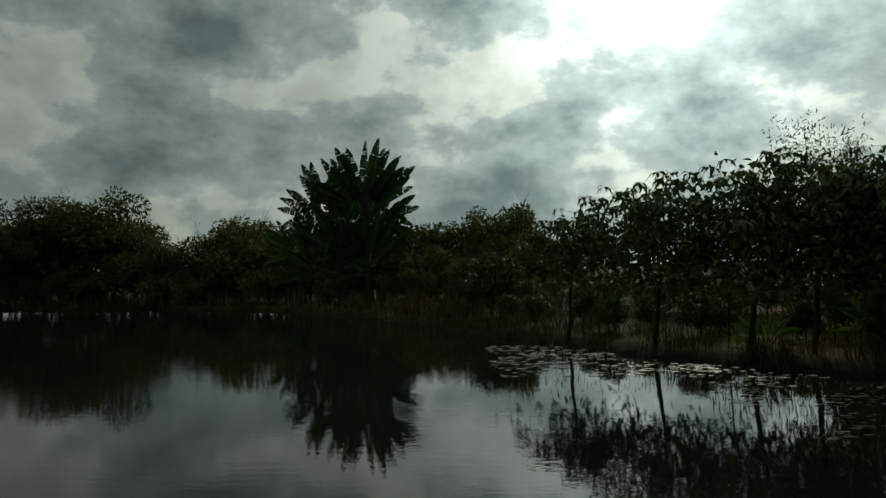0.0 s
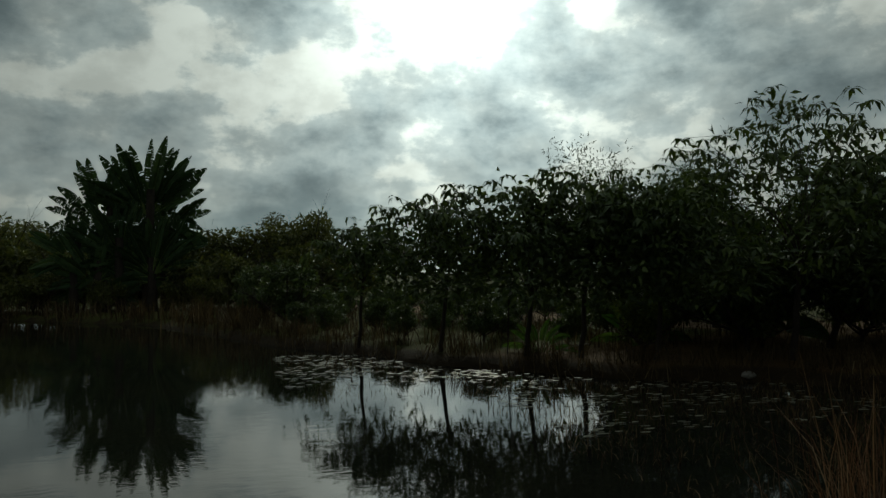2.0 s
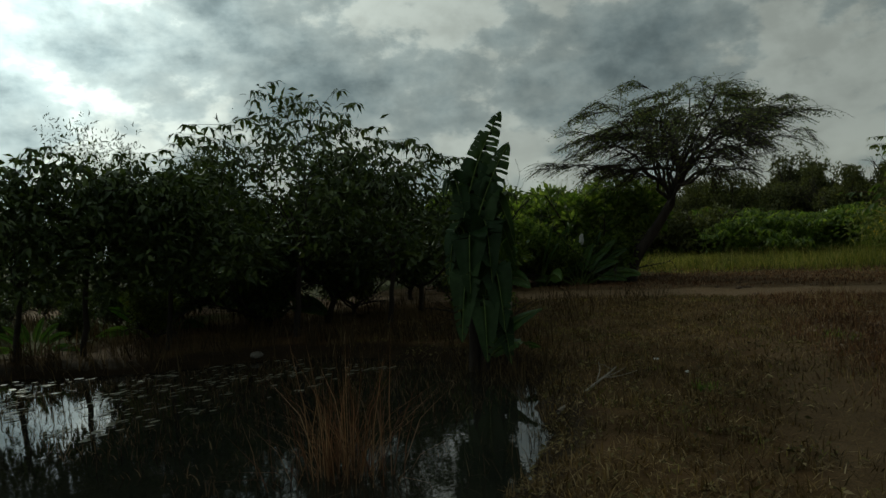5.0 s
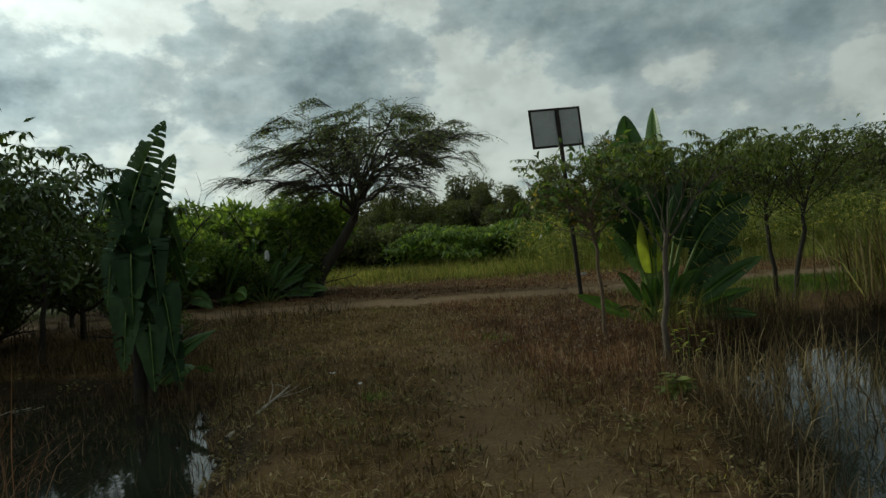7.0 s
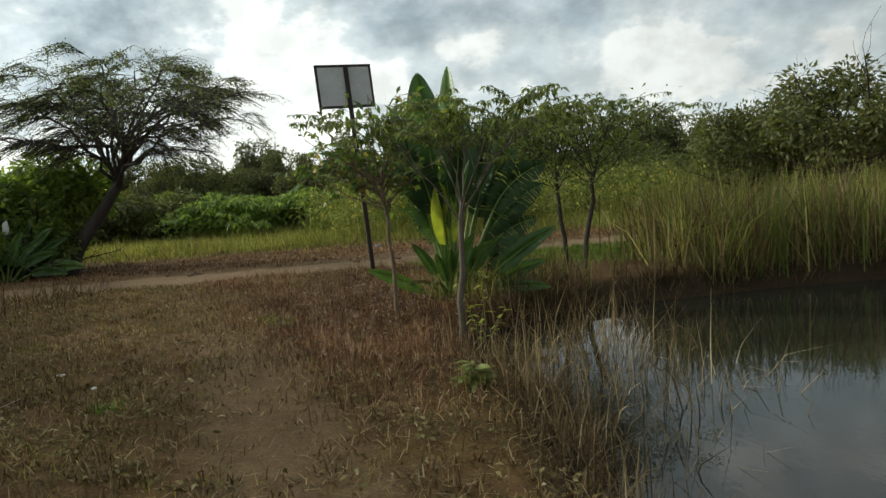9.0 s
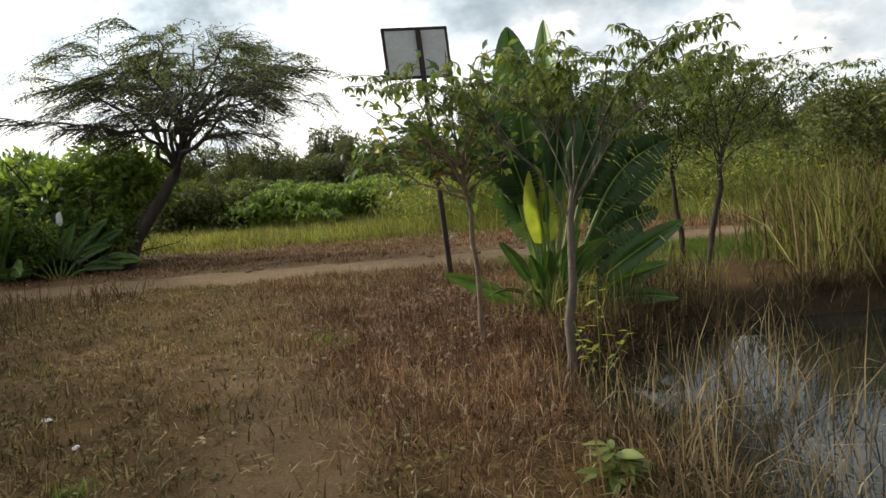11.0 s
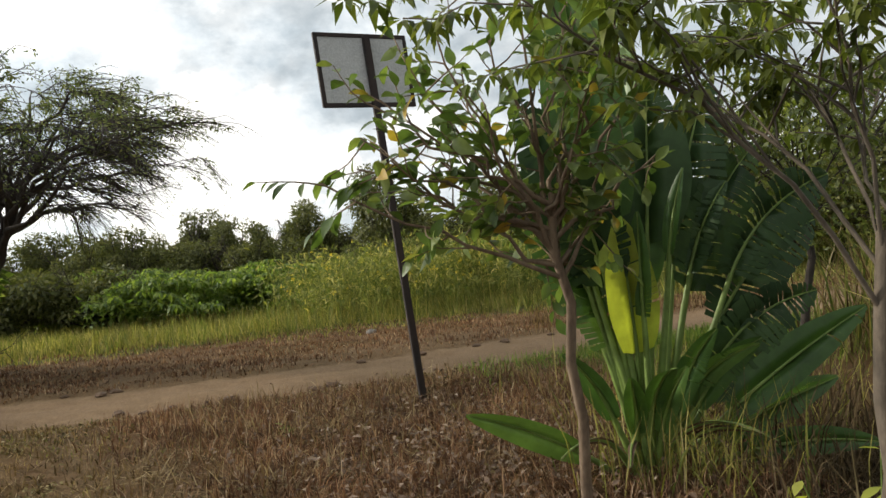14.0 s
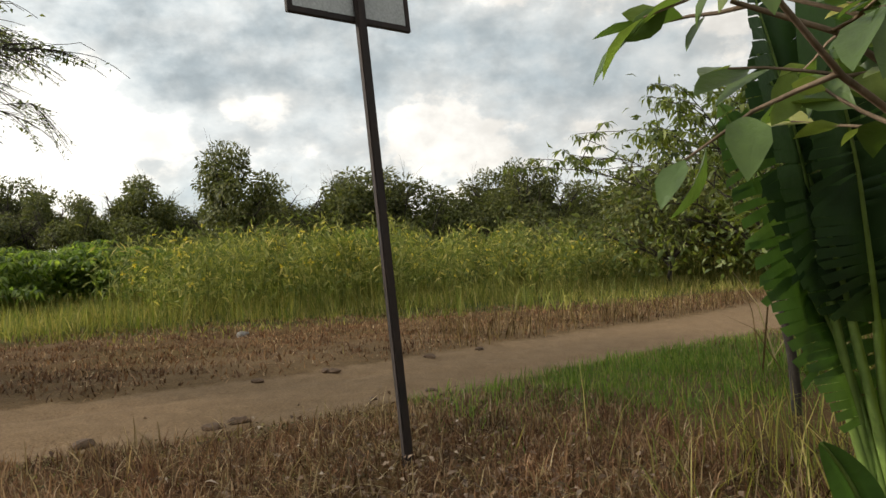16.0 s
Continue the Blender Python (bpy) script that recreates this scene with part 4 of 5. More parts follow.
for i, (h, w, leaf, st, n, sz) in enumerate(((2.2, 2.6, LEAF_DARK, 0.1, 5200, 0.13), (1.6, 2.0, LEAF_MID, 0.08, 3600, 0.11), (3.4, 3.2, LEAF_DARK, 0.2, 6500, 0.15), (2.0, 2.4, LEAF_BUSH, 0.08, 3800, 0.15))):
    bushes.append(bushy_tree("shrub", "dense dark-leaved shrub beside the track", "shrub", "shrubs by the track", 60 + i, h, w, leaf, None, st, n, sz, 1.15, at_ground((9.5, 10.9, 12.6, 17.6)[i], (12.3, 10.8, 13.2, 10.9)[i]), 7, 0.0, 20))
SHRUBS = [(2, 9.9, 10.5, 70, 0.8), (2, 11.6, 9.6, 10, 0.75), (0, 8.6, 10.9, 210, 0.9), (1, 17.7, 10.0, 30, 0.7), (1, 19.0, 9.8, 80, 0.75), (1, 18.0, 11.3, 150, 1.1), (1, 16.9, 11.6, 200, 0.9), (1, 8.2, 13.2, 120, 1.0), (2, 11.2, 16.2, 200, 1.15), (0, 13.6, 11.6, 250, 1.0), (1, 2.6, 20.5, 80, 0.6), (1, 3.6, 15.6, 10, 0.4), (1, 4.6, 16.4, 50, 0.42), (1, 5.6, 15.0, 90, 0.4), (1, 5.2, 18.6, 130, 0.5), (1, 6.6, 17.6, 170, 0.5), (1, 4.2, 20.0, 210, 0.55), (1, 6.8, 21.0, 250, 0.6), (0, 3.4, 24.0, 290, 0.5), (0, 6.0, 25.5, 20, 0.5), (1, 7.6, 15.6, 60, 0.45), (0, 8.4, 24.0, 100, 0.5), (1, 2.2, 17.6, 140, 0.4), (1, 1.6, 19.0, 180, 0.4), (1, 6.4, 13.4, 220, 0.4), (0, 1.0, 25.5, 10, 0.9),
          (2, 14.8, 14.5, 100, 1.2), (2, 17.2, 12.6, 170, 1.1), (1, 16.6, 10.9, 40, 0.7), (0, 21.4, 12.4, 300, 1.1), (1, 19.0, 12.8, 10, 1.2), (0, 20.3, 11.9, 140, 1.3), (1, 9.2, 11.3, 140, 0.8), (1, 7.0, 11.6, 10, 0.7), (0, 1.4, 21.5, 200, 0.9),
          (1, 10.4, 7.4, 200, 0.75), (1, 9.6, 6.6, 300, 0.6), (0, 13.0, 9.6, 250, 0.55), (2, 20.3, 9.9, 50, 1.15), (0, 19.5, 9.2, 150, 0.75), (2, 13, 21, 240, 1.35), (2, 18, 18, 0, 1.3), (2, 23, 15.5, 90, 1.2), (0, 22.0, 12.6, 20, 1.3)]
for k, x, y, turn, s in SHRUBS:
    if x > 16:
        k, s = 3, s * (1.25, 1.0, 1.5)[k]
    elif y > 12.9 and x < 9 and k == 1:
        k, s = 0, s * 0.9
    copy_thing(bushes[k], at_ground(x, y, turn, s))
for x, y, turn, s in ((6.2, 16.4, 20, 0.5), (8.3, 17.2, 80, 0.5), (7.4, 19.0, 150, 0.5), (3.4, 18.0, 230, 0.42), (7.8, 14.4, 60, 0.5), (5.0, 14.4, 10, 0.42), (8.6, 19.6, 200, 0.55), (6.0, 20.2, 270, 0.5), (4.4, 22.4, 310, 0.55), (9.4, 14.6, 130, 0.5)):
    copy_thing(bushes[0], at_ground(x, y, turn, s))
feather = bushy_tree("feathery_tree", "upright feathery dark tree behind the bank trees", "tree", "feathery trees", 70, 4.7, 3.0, LEAF_DARK, None, 0.25, 6500, 0.12, 0.8, at_ground(9.1, 16.4), 9, 1.0)
for x, y, turn, s in ((10.9, 15.0, 90, 0.95), (11.8, 17.6, 200, 1.0), (-13.8, 36.4, 40, 0.9), (-9.9, 36.6, 140, 0.75)):
    copy_thing(feather, at_ground(x, y, turn, s))

# ---- woods all round ----
KINDS = []
for i, (h, w, n, st) in enumerate(((6.0, 5.5, 7000, 0.22), (7.0, 5.0, 7000, 0.28), (4.5, 5.5, 6000, 0.12), (5.5, 6.5, 7500, 0.18), (3.2, 4.0, 4500, 0.08), (2.3, 3.4, 4200, 0.06))):
    x, y = ((50, -1), (56, 6.0), (52, 14), (27.5, -14.5), (33, 14), (31, 17))[i]
    KINDS.append(bushy_tree("woodland_tree", "leafy dark green tree at the edge of the woods", "tree", "woodland trees", 80 + i, h, w, LEAF_BUSH if i == 5 else LEAF_FAR, None, st, n, 0.24, 1.1, at_ground(x, y), 8, 0.0, 26))
WOODS = [(1, -20.5, 37.8, 1.0), (0, -23.5, 39, 0.95), (0, -17.2, 38.4, 0.95), (2, -14.8, 38.3, 0.85), (3, -27, 40, 1.0), (1, -32, 41, 1.0), (3, -38, 42, 1.0), (2, -12.2, 38.0, 0.8), (4, -9.6, 35.6, 1.0), (4, -6.6, 36.2, 1.1), (4, -4.2, 36.0, 1.1),
         (2, -1.2, 36.5, 0.95), (2, 1.4, 35.8, 1.0), (2, 3.6, 36.0, 1.0), (2, -8.3, 37.4, 0.95), (2, -10.8, 38.4, 1.0), (3, -19.2, 38.6, 1.0), (4, -0.2, 31.5, 0.9), (4, 3.6, 31.0, 0.95), (2, -16, 36.9, 0.6), (4, -19.0, 37.2, 0.7), (4, -22.5, 38.2, 0.8), (4, -24.5, 38.6, 0.6), (4, -20.8, 37.5, 0.55), (4, -17.6, 36.8, 0.5), (4, -13.5, 35.8, 0.6), (4, -11.4, 34.6, 0.55), (4, -8.0, 33.4, 0.6), (4, -2.2, 32.6, 0.6), (4, -5.0, 32.6, 0.5), (4, -1.0, 29.0, 0.5)]
rng = np.random.default_rng(90)
for i in range(26):     # low far edge to the north
    a = radians(-45 + 80 * i / 25)
    r = rng.uniform(48, 62)
    WOODS.append((int(rng.integers(0, 5)), r * math.sin(a) + 3, r * math.cos(a), rng.uniform(0.75, 0.95)))
for i in range(42):     # east and south-east edge
    a = radians(38 + 62 * i / 41)
    r = 45 + 10 * math.sin(i * 0.9) + rng.uniform(-3, 3)
    WOODS.append((int(rng.integers(0, 5)), r * math.sin(a) + 10, r * math.cos(a), rng.uniform(0.62, 0.82)))
for i in range(34):     # rising woods beyond the south pond
    f = i / 33
    WOODS.append((int(rng.integers(0, 4)), 45 - 14 * f + rng.uniform(-2.5, 2.5), -2 - 26 * f + rng.uniform(-2, 2), rng.uniform(0.68, 0.9)))
for i in range(24):     # behind the walker
    a = radians(130 + 190 * i / 23)
    WOODS.append((int(rng.integers(0, 4)), 40 * math.sin(a), 34 * math.cos(a) - 6 if abs(math.sin(a)) < 0.9 else 34 * math.cos(a) - 10, rng.uniform(0.9, 1.2)))
for i in range(44):     # undergrowth before the east edge
    a = radians(46 + 70 * i / 43)
    r = rng.uniform(28, 40) if i < 30 else rng.uniform(27, 33)
    x, y, size = r * math.sin(a) + 8, r * math.cos(a), rng.uniform(0.5, 0.95)
    if not (x < 40 and 2.5 < y < 11.5):
        WOODS.append((5 if i % 3 else 4, x, y, size))
for i in range(16):     # low growth closing the far bank
    WOODS.append((4, -42 + 2.9 * i, 44.5 - 0.06 * i * i * (i > 10) + rng.uniform(-1.5, 1.5), rng.uniform(0.6, 0.85)))
for i in range(30):     # second row of the east edge
    a = radians(58 + 56 * i / 29)
    WOODS.append((int(rng.integers(0, 4)), 52 * math.sin(a) + 6 + rng.uniform(-3, 3), 52 * math.cos(a), rng.uniform(0.7, 0.95)))
WOODS += [(1, 44, 1.2, 0.95), (0, 49, 6.2, 0.72), (3, 30, -12.0, 0.9), (2, 33, -15.0, 1.1)]
for k, x, y, s in WOODS:
    if shore(np.array([x]), np.array([y]))[0] > 0.6:
        copy_thing(KINDS[k], at_ground(x, y, (x * 37 + y * 91) % 360, s) @ Matrix.Diagonal((1.0 + 0.25 * math.sin(x * 3.1), 1.0 + 0.25 * math.sin(y * 2.3), 1.0 + 0.12 * math.sin(x + y), 1)))
flat = umbel_tree("spreading_bush", "low spreading bush with bright flat leafy tiers", "spreading bushes", 95, 2.2, 3.2, 0.6, LEAF_BUSH, BARK_DARK, 0.3, 13, 12, (0, 0), 0.7, at_ground(33, 8.4), 1500, 3)
for x, y, turn, s in ((35.5, 5.5, 60, 1.05), (36.5, 11, 200, 1.1)):
    copy_thing(flat, at_ground(x, y, turn, s))


# ---- grasses and small growth ----
def field(rng, lo, hi, density, keep=None, dry=True, clump=0.0):
    """Random places on the ground in a rectangle, thinned by keep(x, y) in 0..1."""
    n = int((hi[0] - lo[0]) * (hi[1] - lo[1]) * density)
    x, y = rng.uniform(lo[0], hi[0], n), rng.uniform(lo[1], hi[1], n)
    if clump:
        k = max(1, n // 14)
        cx, cy = rng.uniform(lo[0], hi[0], k), rng.uniform(lo[1], hi[1], k)
        w = rng.integers(0, k, n)
        x, y = cx[w] + rng.normal(0, clump, n), cy[w] + rng.normal(0, clump, n)
    ok = np.ones(n, bool)
    if dry:
        ok &= shore(x, y) > 0.05
    ok &= rng.random(n) < np.clip(1.2 * smooth(line_distance(x, y, TRACK), 1.05, 1.6) , 0, 1)
    if keep is not None:
        ok &= rng.random(n) < keep(x, y)
    x, y = x[ok], y[ok]
    return np.stack([x, y, ground(x, y) - 0.01], 1)


def grass(name, label, category, mat, rng, pos, height, width, lean, curl=0.5, extra=()):
    v, fs = joined(blades(rng, pos, height, width, lean, curl), *extra)
    tagged(part(name, mesh_from(name, v, fs, mat)), label, category, kind="stuff")


def beside_path(x, y):
    worn = 1 - smooth(line_distance(x, y, PATH) + 0.15 * wave(x * 2, y * 2), 0.1, 0.7)
    return 1 - (0.85 - 0.55 * smooth(x, 7.5, 10.5)) * worn


def patchy(x, y):
    """Tussocks and worn gaps half a metre across."""
    return 0.42 + 0.58 * smooth(wave(x * 3.3 + 1.0, y * 3.3) + 0.5 * wave(x * 0.8, y * 0.8), -0.35, 0.45)


def russet(x, y):
    """Where the grass stands red and uncut: between the path and the south pond, round the pole."""
    edge = np.interp(x, PATH[:, 0], PATH[:, 1]) - 0.45
    return smooth(x, 5.6, 9.0) * smooth(x, 15.6, 14.2) * smooth(y - edge + 0.35 * wave(x * 1.1, y * 1.1), 0.6, -0.7)


rng = np.random.default_rng(101)
p = field(rng, (0.6, -1.6), (9, 5.0), 1700, lambda x, y: beside_path(x, y) * (1 - 0.8 * russet(x, y)) * patchy(x, y), clump=0.05)
grass("dry_grass", "short trampled straw-brown grass beside the footpath", "grass", GRASS_DRY, rng, p, 0.11, 0.009, 3.0, 0.4)
p = field(rng, (9, -1.0), (16, 9), 1500, lambda x, y: beside_path(x, y) * (1 - 0.8 * russet(x, y)) * patchy(x, y), clump=0.06)
grass("dry_grass", "short trampled straw-brown grass beside the sandy track", "grass", GRASS_DRY, rng, p, 0.095, 0.010, 3.0, 0.4)
p = field(rng, (6.2, -1.2), (15.6, 4.2), 2000, lambda x, y: russet(x, y) * (0.3 + 0.7 * patchy(x + 3, y)), clump=0.06)
grass("russet_grass", "knee-low russet seeding grass drying out", "grass", GRASS_RED, rng, p, 0.17, 0.008, 1.7, 0.6)
p = field(rng, (0.6, -1.6), (15.6, 5.0), 170, lambda x, y: 0.25 + 0.75 * smooth(wave(x * 1.7 + 2, y * 1.7), -0.2, 0.5), clump=0.16)
grass("straw_litter", "flattened dead straw lying over the ground", "straw", REED, rng, p + (0, 0, 0.03), 0.12, 0.007, 6.0, 0.1)
p = field(rng, (0.6, -1.4), (15.5, 8), 300, lambda x, y: beside_path(x, y) * smooth(wave(x * 0.9 + 4, y * 0.9), 0.0, 0.6) * (1 - 0.7 * russet(x, y)), clump=0.12)
grass("green_tufts", "sparse small green tufts among dry grass", "grass", GRASS_GREEN, rng, p, 0.07, 0.007, 0.9)
p = field(rng, (13.6, -8.0), (19.5, 0.4), 1100, lambda x, y: np.exp(-(((x - 16.2 + 0.12 * (y + 3)) / 1.4) ** 2 + ((y + 2.8) / 2.4) ** 2)), clump=0.10)
grass("green_grass", "fresh green grass patch beside the track", "grass", GRASS_FRESH, rng, p, 0.16, 0.008, 0.6)
for x, y, r in ((10.45, 1.9, 0.22), (10.2, 1.6, 0.1), (7.0, 2.3, 0.12), (3.6, 1.2, 0.14)):
    q = rng.normal(0, r * 0.5, (int(900 * r), 2)) + (x, y)
    q = np.column_stack([q, ground(q[:, 0], q[:, 1]) - 0.01])
    grass("green_grass_clump", "small bright green grass clump in dry turf", "grass", GRASS_FRESH, rng, q, 0.10, 0.008, 0.9)
p = field(rng, (16.4, -16), (26.5, 14), 300, lambda x, y: 0.5 + 0.5 * smooth(wave(x * 0.7, y * 0.7), -0.4, 0.3), clump=0.12)
grass("brown_grass", "low withered brown grass beyond the track", "grass", GRASS_RED, rng, p, 0.10, 0.018, 2.0)
p = field(rng, (18.5, -14), (25, -1), 90, lambda x, y: np.exp(-((x - 21.0 + 0.42 * (y + 4)) / 1.0) ** 2), clump=0.2)
grass("brown_grass", "withered brown grass tufts standing at the track edge", "grass", GRASS_DRY, rng, p, 0.42, 0.012, 0.45)
p = field(rng, (22.5, -22), (40, 24), 95, lambda x, y: smooth(x + 0.12 * y + 1.2 * wave(x * 0.5, y * 0.5), 23.0, 27.5), clump=0.25)
grass("meadow_grass", "unmown green and yellow meadow grass", "grass", GRASS_GREEN, rng, p, 0.12 + 0.4 * smooth(p[:, 0] + 0.12 * p[:, 1], 24, 29), 0.022, 0.55)


def tall(x, y):
    return smooth(x + 0.25 * y, 26.0, 28.5) * smooth(y, 5.5, 2.5) * (0.35 + 0.65 * smooth(wave(x * 0.35, y * 0.35), -0.5, 0.3))


p = field(rng, (25, -24), (38, 5), 30, tall, clump=0.3)
hs = 1.9 + 0.7 * wave(p[:, 0] * 0.5, p[:, 1] * 0.5) + rng.uniform(-0.3, 0.3, len(p))
hang = p[np.arange(len(p)).repeat(9)]
hang = hang + np.column_stack([rng.normal(0, 0.14, (len(hang), 2)), rng.uniform(0.3, 1.0, len(hang)) * hs.repeat(9)])
la = leaves(hang, rng.normal(0, 1, (len(hang), 3)), rng.normal(0, 0.6, (len(hang), 3)) + (0, 0, 1), rng.uniform(0.14, 0.34, len(hang)), 0.05)
grass("tall_weeds", "tall yellow-green weeds gone to seed in the meadow", "weeds", GRASS_TALL, rng, p, hs, 0.013, 0.28, 0.5, (la,))
pick = rng.random(len(p)) < 0.12
fl = p[pick] + np.column_stack([rng.normal(0, 0.1, (pick.sum(), 2)), hs[pick] * rng.uniform(0.5, 1.0, pick.sum())])
v, f = leaves(np.repeat(fl, 4, 0), rng.normal(0, 1, (len(fl) * 4, 3)), rng.normal(0, 1, (len(fl) * 4, 3)), 0.09, 0.06)
tagged(part("weed_flowers", mesh_from("weed_flowers", v, [f], FLOWER)), "small yellow flower heads on tall weeds", "flowers", kind="stuff")

# fallen leaves round the sapling, the fan plant and the pole
q = np.column_stack([rng.normal(11.8, 1.5, 2600), rng.normal(0.9, 0.75, 2600)])
q = q[(shore(q[:, 0], q[:, 1]) > 0.1) & (line_distance(q[:, 0], q[:, 1], PATH) > 0.3)]
q = np.column_stack([q, ground(q[:, 0], q[:, 1]) + rng.uniform(0.02, 0.10, len(q))])
v, f = leaves(q, rng.normal(0, 1, (len(q), 3)) * (1, 1, 0.25), rng.normal(0, 0.35, (len(q), 3)) + (0, 0, 1), rng.uniform(0.03, 0.085, len(q)), 0.032)
tagged(part("leaf_litter", mesh_from("leaf_litter", v, [f], DEAD_LEAF)), "pale dry fallen leaves scattered over russet grass", "leaves", kind="stuff")
# low creeping weeds and leaf scraps over the turf
p = field(rng, (1.0, -1.0), (15.5, 8.0), 210, lambda x, y: beside_path(x, y) * (1 - 0.6 * russet(x, y)) * (0.25 + 0.75 * smooth(wave(x * 1.1 + 5, y * 1.1 + 2), -0.5, 0.4)), clump=0.07)
p = p + np.column_stack([np.zeros((len(p), 2)), rng.uniform(0.01, 0.06, len(p))])
v, f = leaves(p, rng.normal(0, 1, (len(p), 3)) * (1, 1, 0.3), rng.normal(0, 0.4, (len(p), 3)) + (0, 0, 1), rng.uniform(0.025, 0.07, len(p)), 0.026)
tagged(part("creeping_weed", mesh_from("creeping_weed", v, [f], WEED_OLIVE)), "low olive-brown creeping weeds over the turf", "weeds", kind="stuff")
# reeds beyond the south pond
p = field(rng, (11.6, -14), (17.5, -2.9), 330, lambda x, y: smooth(x - np.interp(-y, [2.9, 4, 6, 14], [12.4, 12.0, 12.5, 12.6]), -0.2, 0.25) * smooth(x - 0.12 * (-y - 3), 16.2, 13.6) * smooth(-y, 3.0, 4.2), clump=0.12)
grass("reed_bed", "dense straw and green reed bed on the far pond bank", "reeds", GRASS_TALL, rng, p[::2], 1.4, 0.020, 0.4, 0.6)
grass("reed_bed", "dense straw-coloured reed bed on the far pond bank", "reeds", REED, rng, p[1::2], 1.4, 0.018, 0.45, 0.7)
p = field(rng, (10.6, -8), (13.2, -1.2), 320, lambda x, y: smooth(np.abs(shore(x, y) - 0.25), 0.45, 0.1), dry=False, clump=0.08)
grass("bank_sedge", "dead brown sedge hanging over the muddy bank", "sedge", REED_DARK, rng, p, 0.42, 0.009, 0.8, 0.8)


p = field(rng, (3.0, -2.4), (8.4, -0.2), 420, lambda x, y: smooth(np.abs(shore(x, y) - 0.02), 0.55, 0.1), dry=False, clump=0.09)
grass("bank_sedge", "matted brown sedge along the near pond edge", "sedge", REED_DARK, rng, p, 0.38, 0.008, 0.9, 0.8)
p = field(rng, (11.6, -0.8), (15.6, 3.2), 330, lambda x, y: 0.3 + 0.7 * smooth(wave(x * 1.7 + 1, y * 1.7), -0.3, 0.4), clump=0.14)
grass("straw_litter", "long flattened dead straw round the pole", "straw", REED, rng, p + (0, 0, 0.05), 0.22, 0.008, 5.0, 0.1)
p = field(rng, (24.5, -8), (34, 11), 16, lambda x, y: smooth(wave(x * 0.8, y * 0.8), -0.2, 0.5), clump=0.28)
grass("meadow_tufts", "tall pale tufts standing in the meadow", "grass", GRASS_TALL, rng, p, 0.75, 0.022, 0.5)


def reed_clump(x, y, r, n, h, mat, label, lean=0.35, w=0.008, name="reed_clump"):
    q = rng.normal(0, r, (n, 2)) + (x, y)
    q = np.column_stack([q, np.maximum(ground(q[:, 0], q[:, 1]), -0.3) - 0.02])
    grass(name, label, "reeds", mat, rng, q, h, w, lean, 0.8)


for x, y, r, n, h in ((6.9, -1.25, 0.28, 170, 0.8), (7.9, -1.1, 0.3, 220, 0.75), (8.6, -1.3, 0.35, 200, 0.9), (9.4, -1.6, 0.35, 170, 0.85), (6.0, -1.3, 0.25, 120, 0.55), (7.3, -1.8, 0.3, 120, 0.9), (8.2, -2.0, 0.3, 110, 1.0),
                      (8.1, -0.7, 0.25, 180, 0.5), (7.1, -0.75, 0.3, 200, 0.42), (10.3, -2.2, 0.3, 120, 0.8), (9.0, -0.6, 0.2, 80, 0.4)):
    reed_clump(x, y, r, int(n * 0.5), h, REED, "dry straw reeds standing in shallow pond water", 0.75, 0.010)
for x, y, r, n, h in ((8.0, -1.5, 0.6, 420, 0.45), (6.6, -1.5, 0.5, 260, 0.38), (9.6, -1.1, 0.4, 260, 0.5), (10.9, -1.0, 0.35, 300, 0.6), (11.7, -1.6, 0.4, 340, 0.65), (12.3, -1.2, 0.5, 300, 0.5)):
    reed_clump(x, y, r, n, h, REED_DARK, "dead brown sedge in the wet margin", 1.1, 0.009, "sedge_clump")
for x, y, r, n, h, mt in ((11.2, -0.5, 0.3, 260, 0.55, GRASS_GREEN), (12.6, -1.4, 0.6, 420, 0.6, GRASS_GREEN), (8.2, 5.6, 0.4, 420, 0.55, REED_DARK), (7.3, 5.0, 0.35, 260, 0.5, REED_DARK), (7.6, 4.4, 0.3, 200, 0.35, REED_DARK), (5.4, 3.4, 0.35, 200, 0.25, REED_DARK),
                          (6.4, 4.1, 0.35, 220, 0.3, REED_DARK)):
    reed_clump(x, y, r, n, h, mt, "rough grass at the pond margin", 0.6, 0.009, "margin_grass")
# russet clump standing before the north pond
reed_clump(3.95, 3.8, 0.17, 230, 1.2, GRASS_RED, "tall russet grass clump leaning over the pond edge", 0.42, 0.007, "grass_clump")
reed_clump(4.5, 3.3, 0.3, 160, 0.4, REED_DARK, "low dark sedge at the pond edge", 0.8, 0.006, "sedge_clump")
# bank growth along the north pond
p = field(rng, (-1, 4.5), (12, 22), 130, lambda x, y: smooth(np.abs(shore(x, y) - 0.5), 0.75, 0.2) * (y > 7.2), dry=False, clump=0.1)
grass("bank_sedge", "dark brown dead grass along the far bank", "grass", REED_DARK, rng, p, 0.5, 0.012, 0.6, 0.7)
p = field(rng, (-26, 20), (6, 40), 60, lambda x, y: smooth(np.abs(shore(x, y) - 0.7), 1.0, 0.2), dry=False, clump=0.2)
grass("bank_sedge", "dark brown dead grass along the distant bank", "grass", REED_DARK, rng, p, 0.85, 0.03, 0.5, 0.7)
p = field(rng, (8, 5.5), (15, 13), 60, lambda x, y: smooth(shore(x, y), 0.2, 0.8), clump=0.15)
grass("brown_grass", "withered grass between the bank trees", "grass", REED_DARK, rng, p, 0.35, 0.012, 0.6, 0.7)


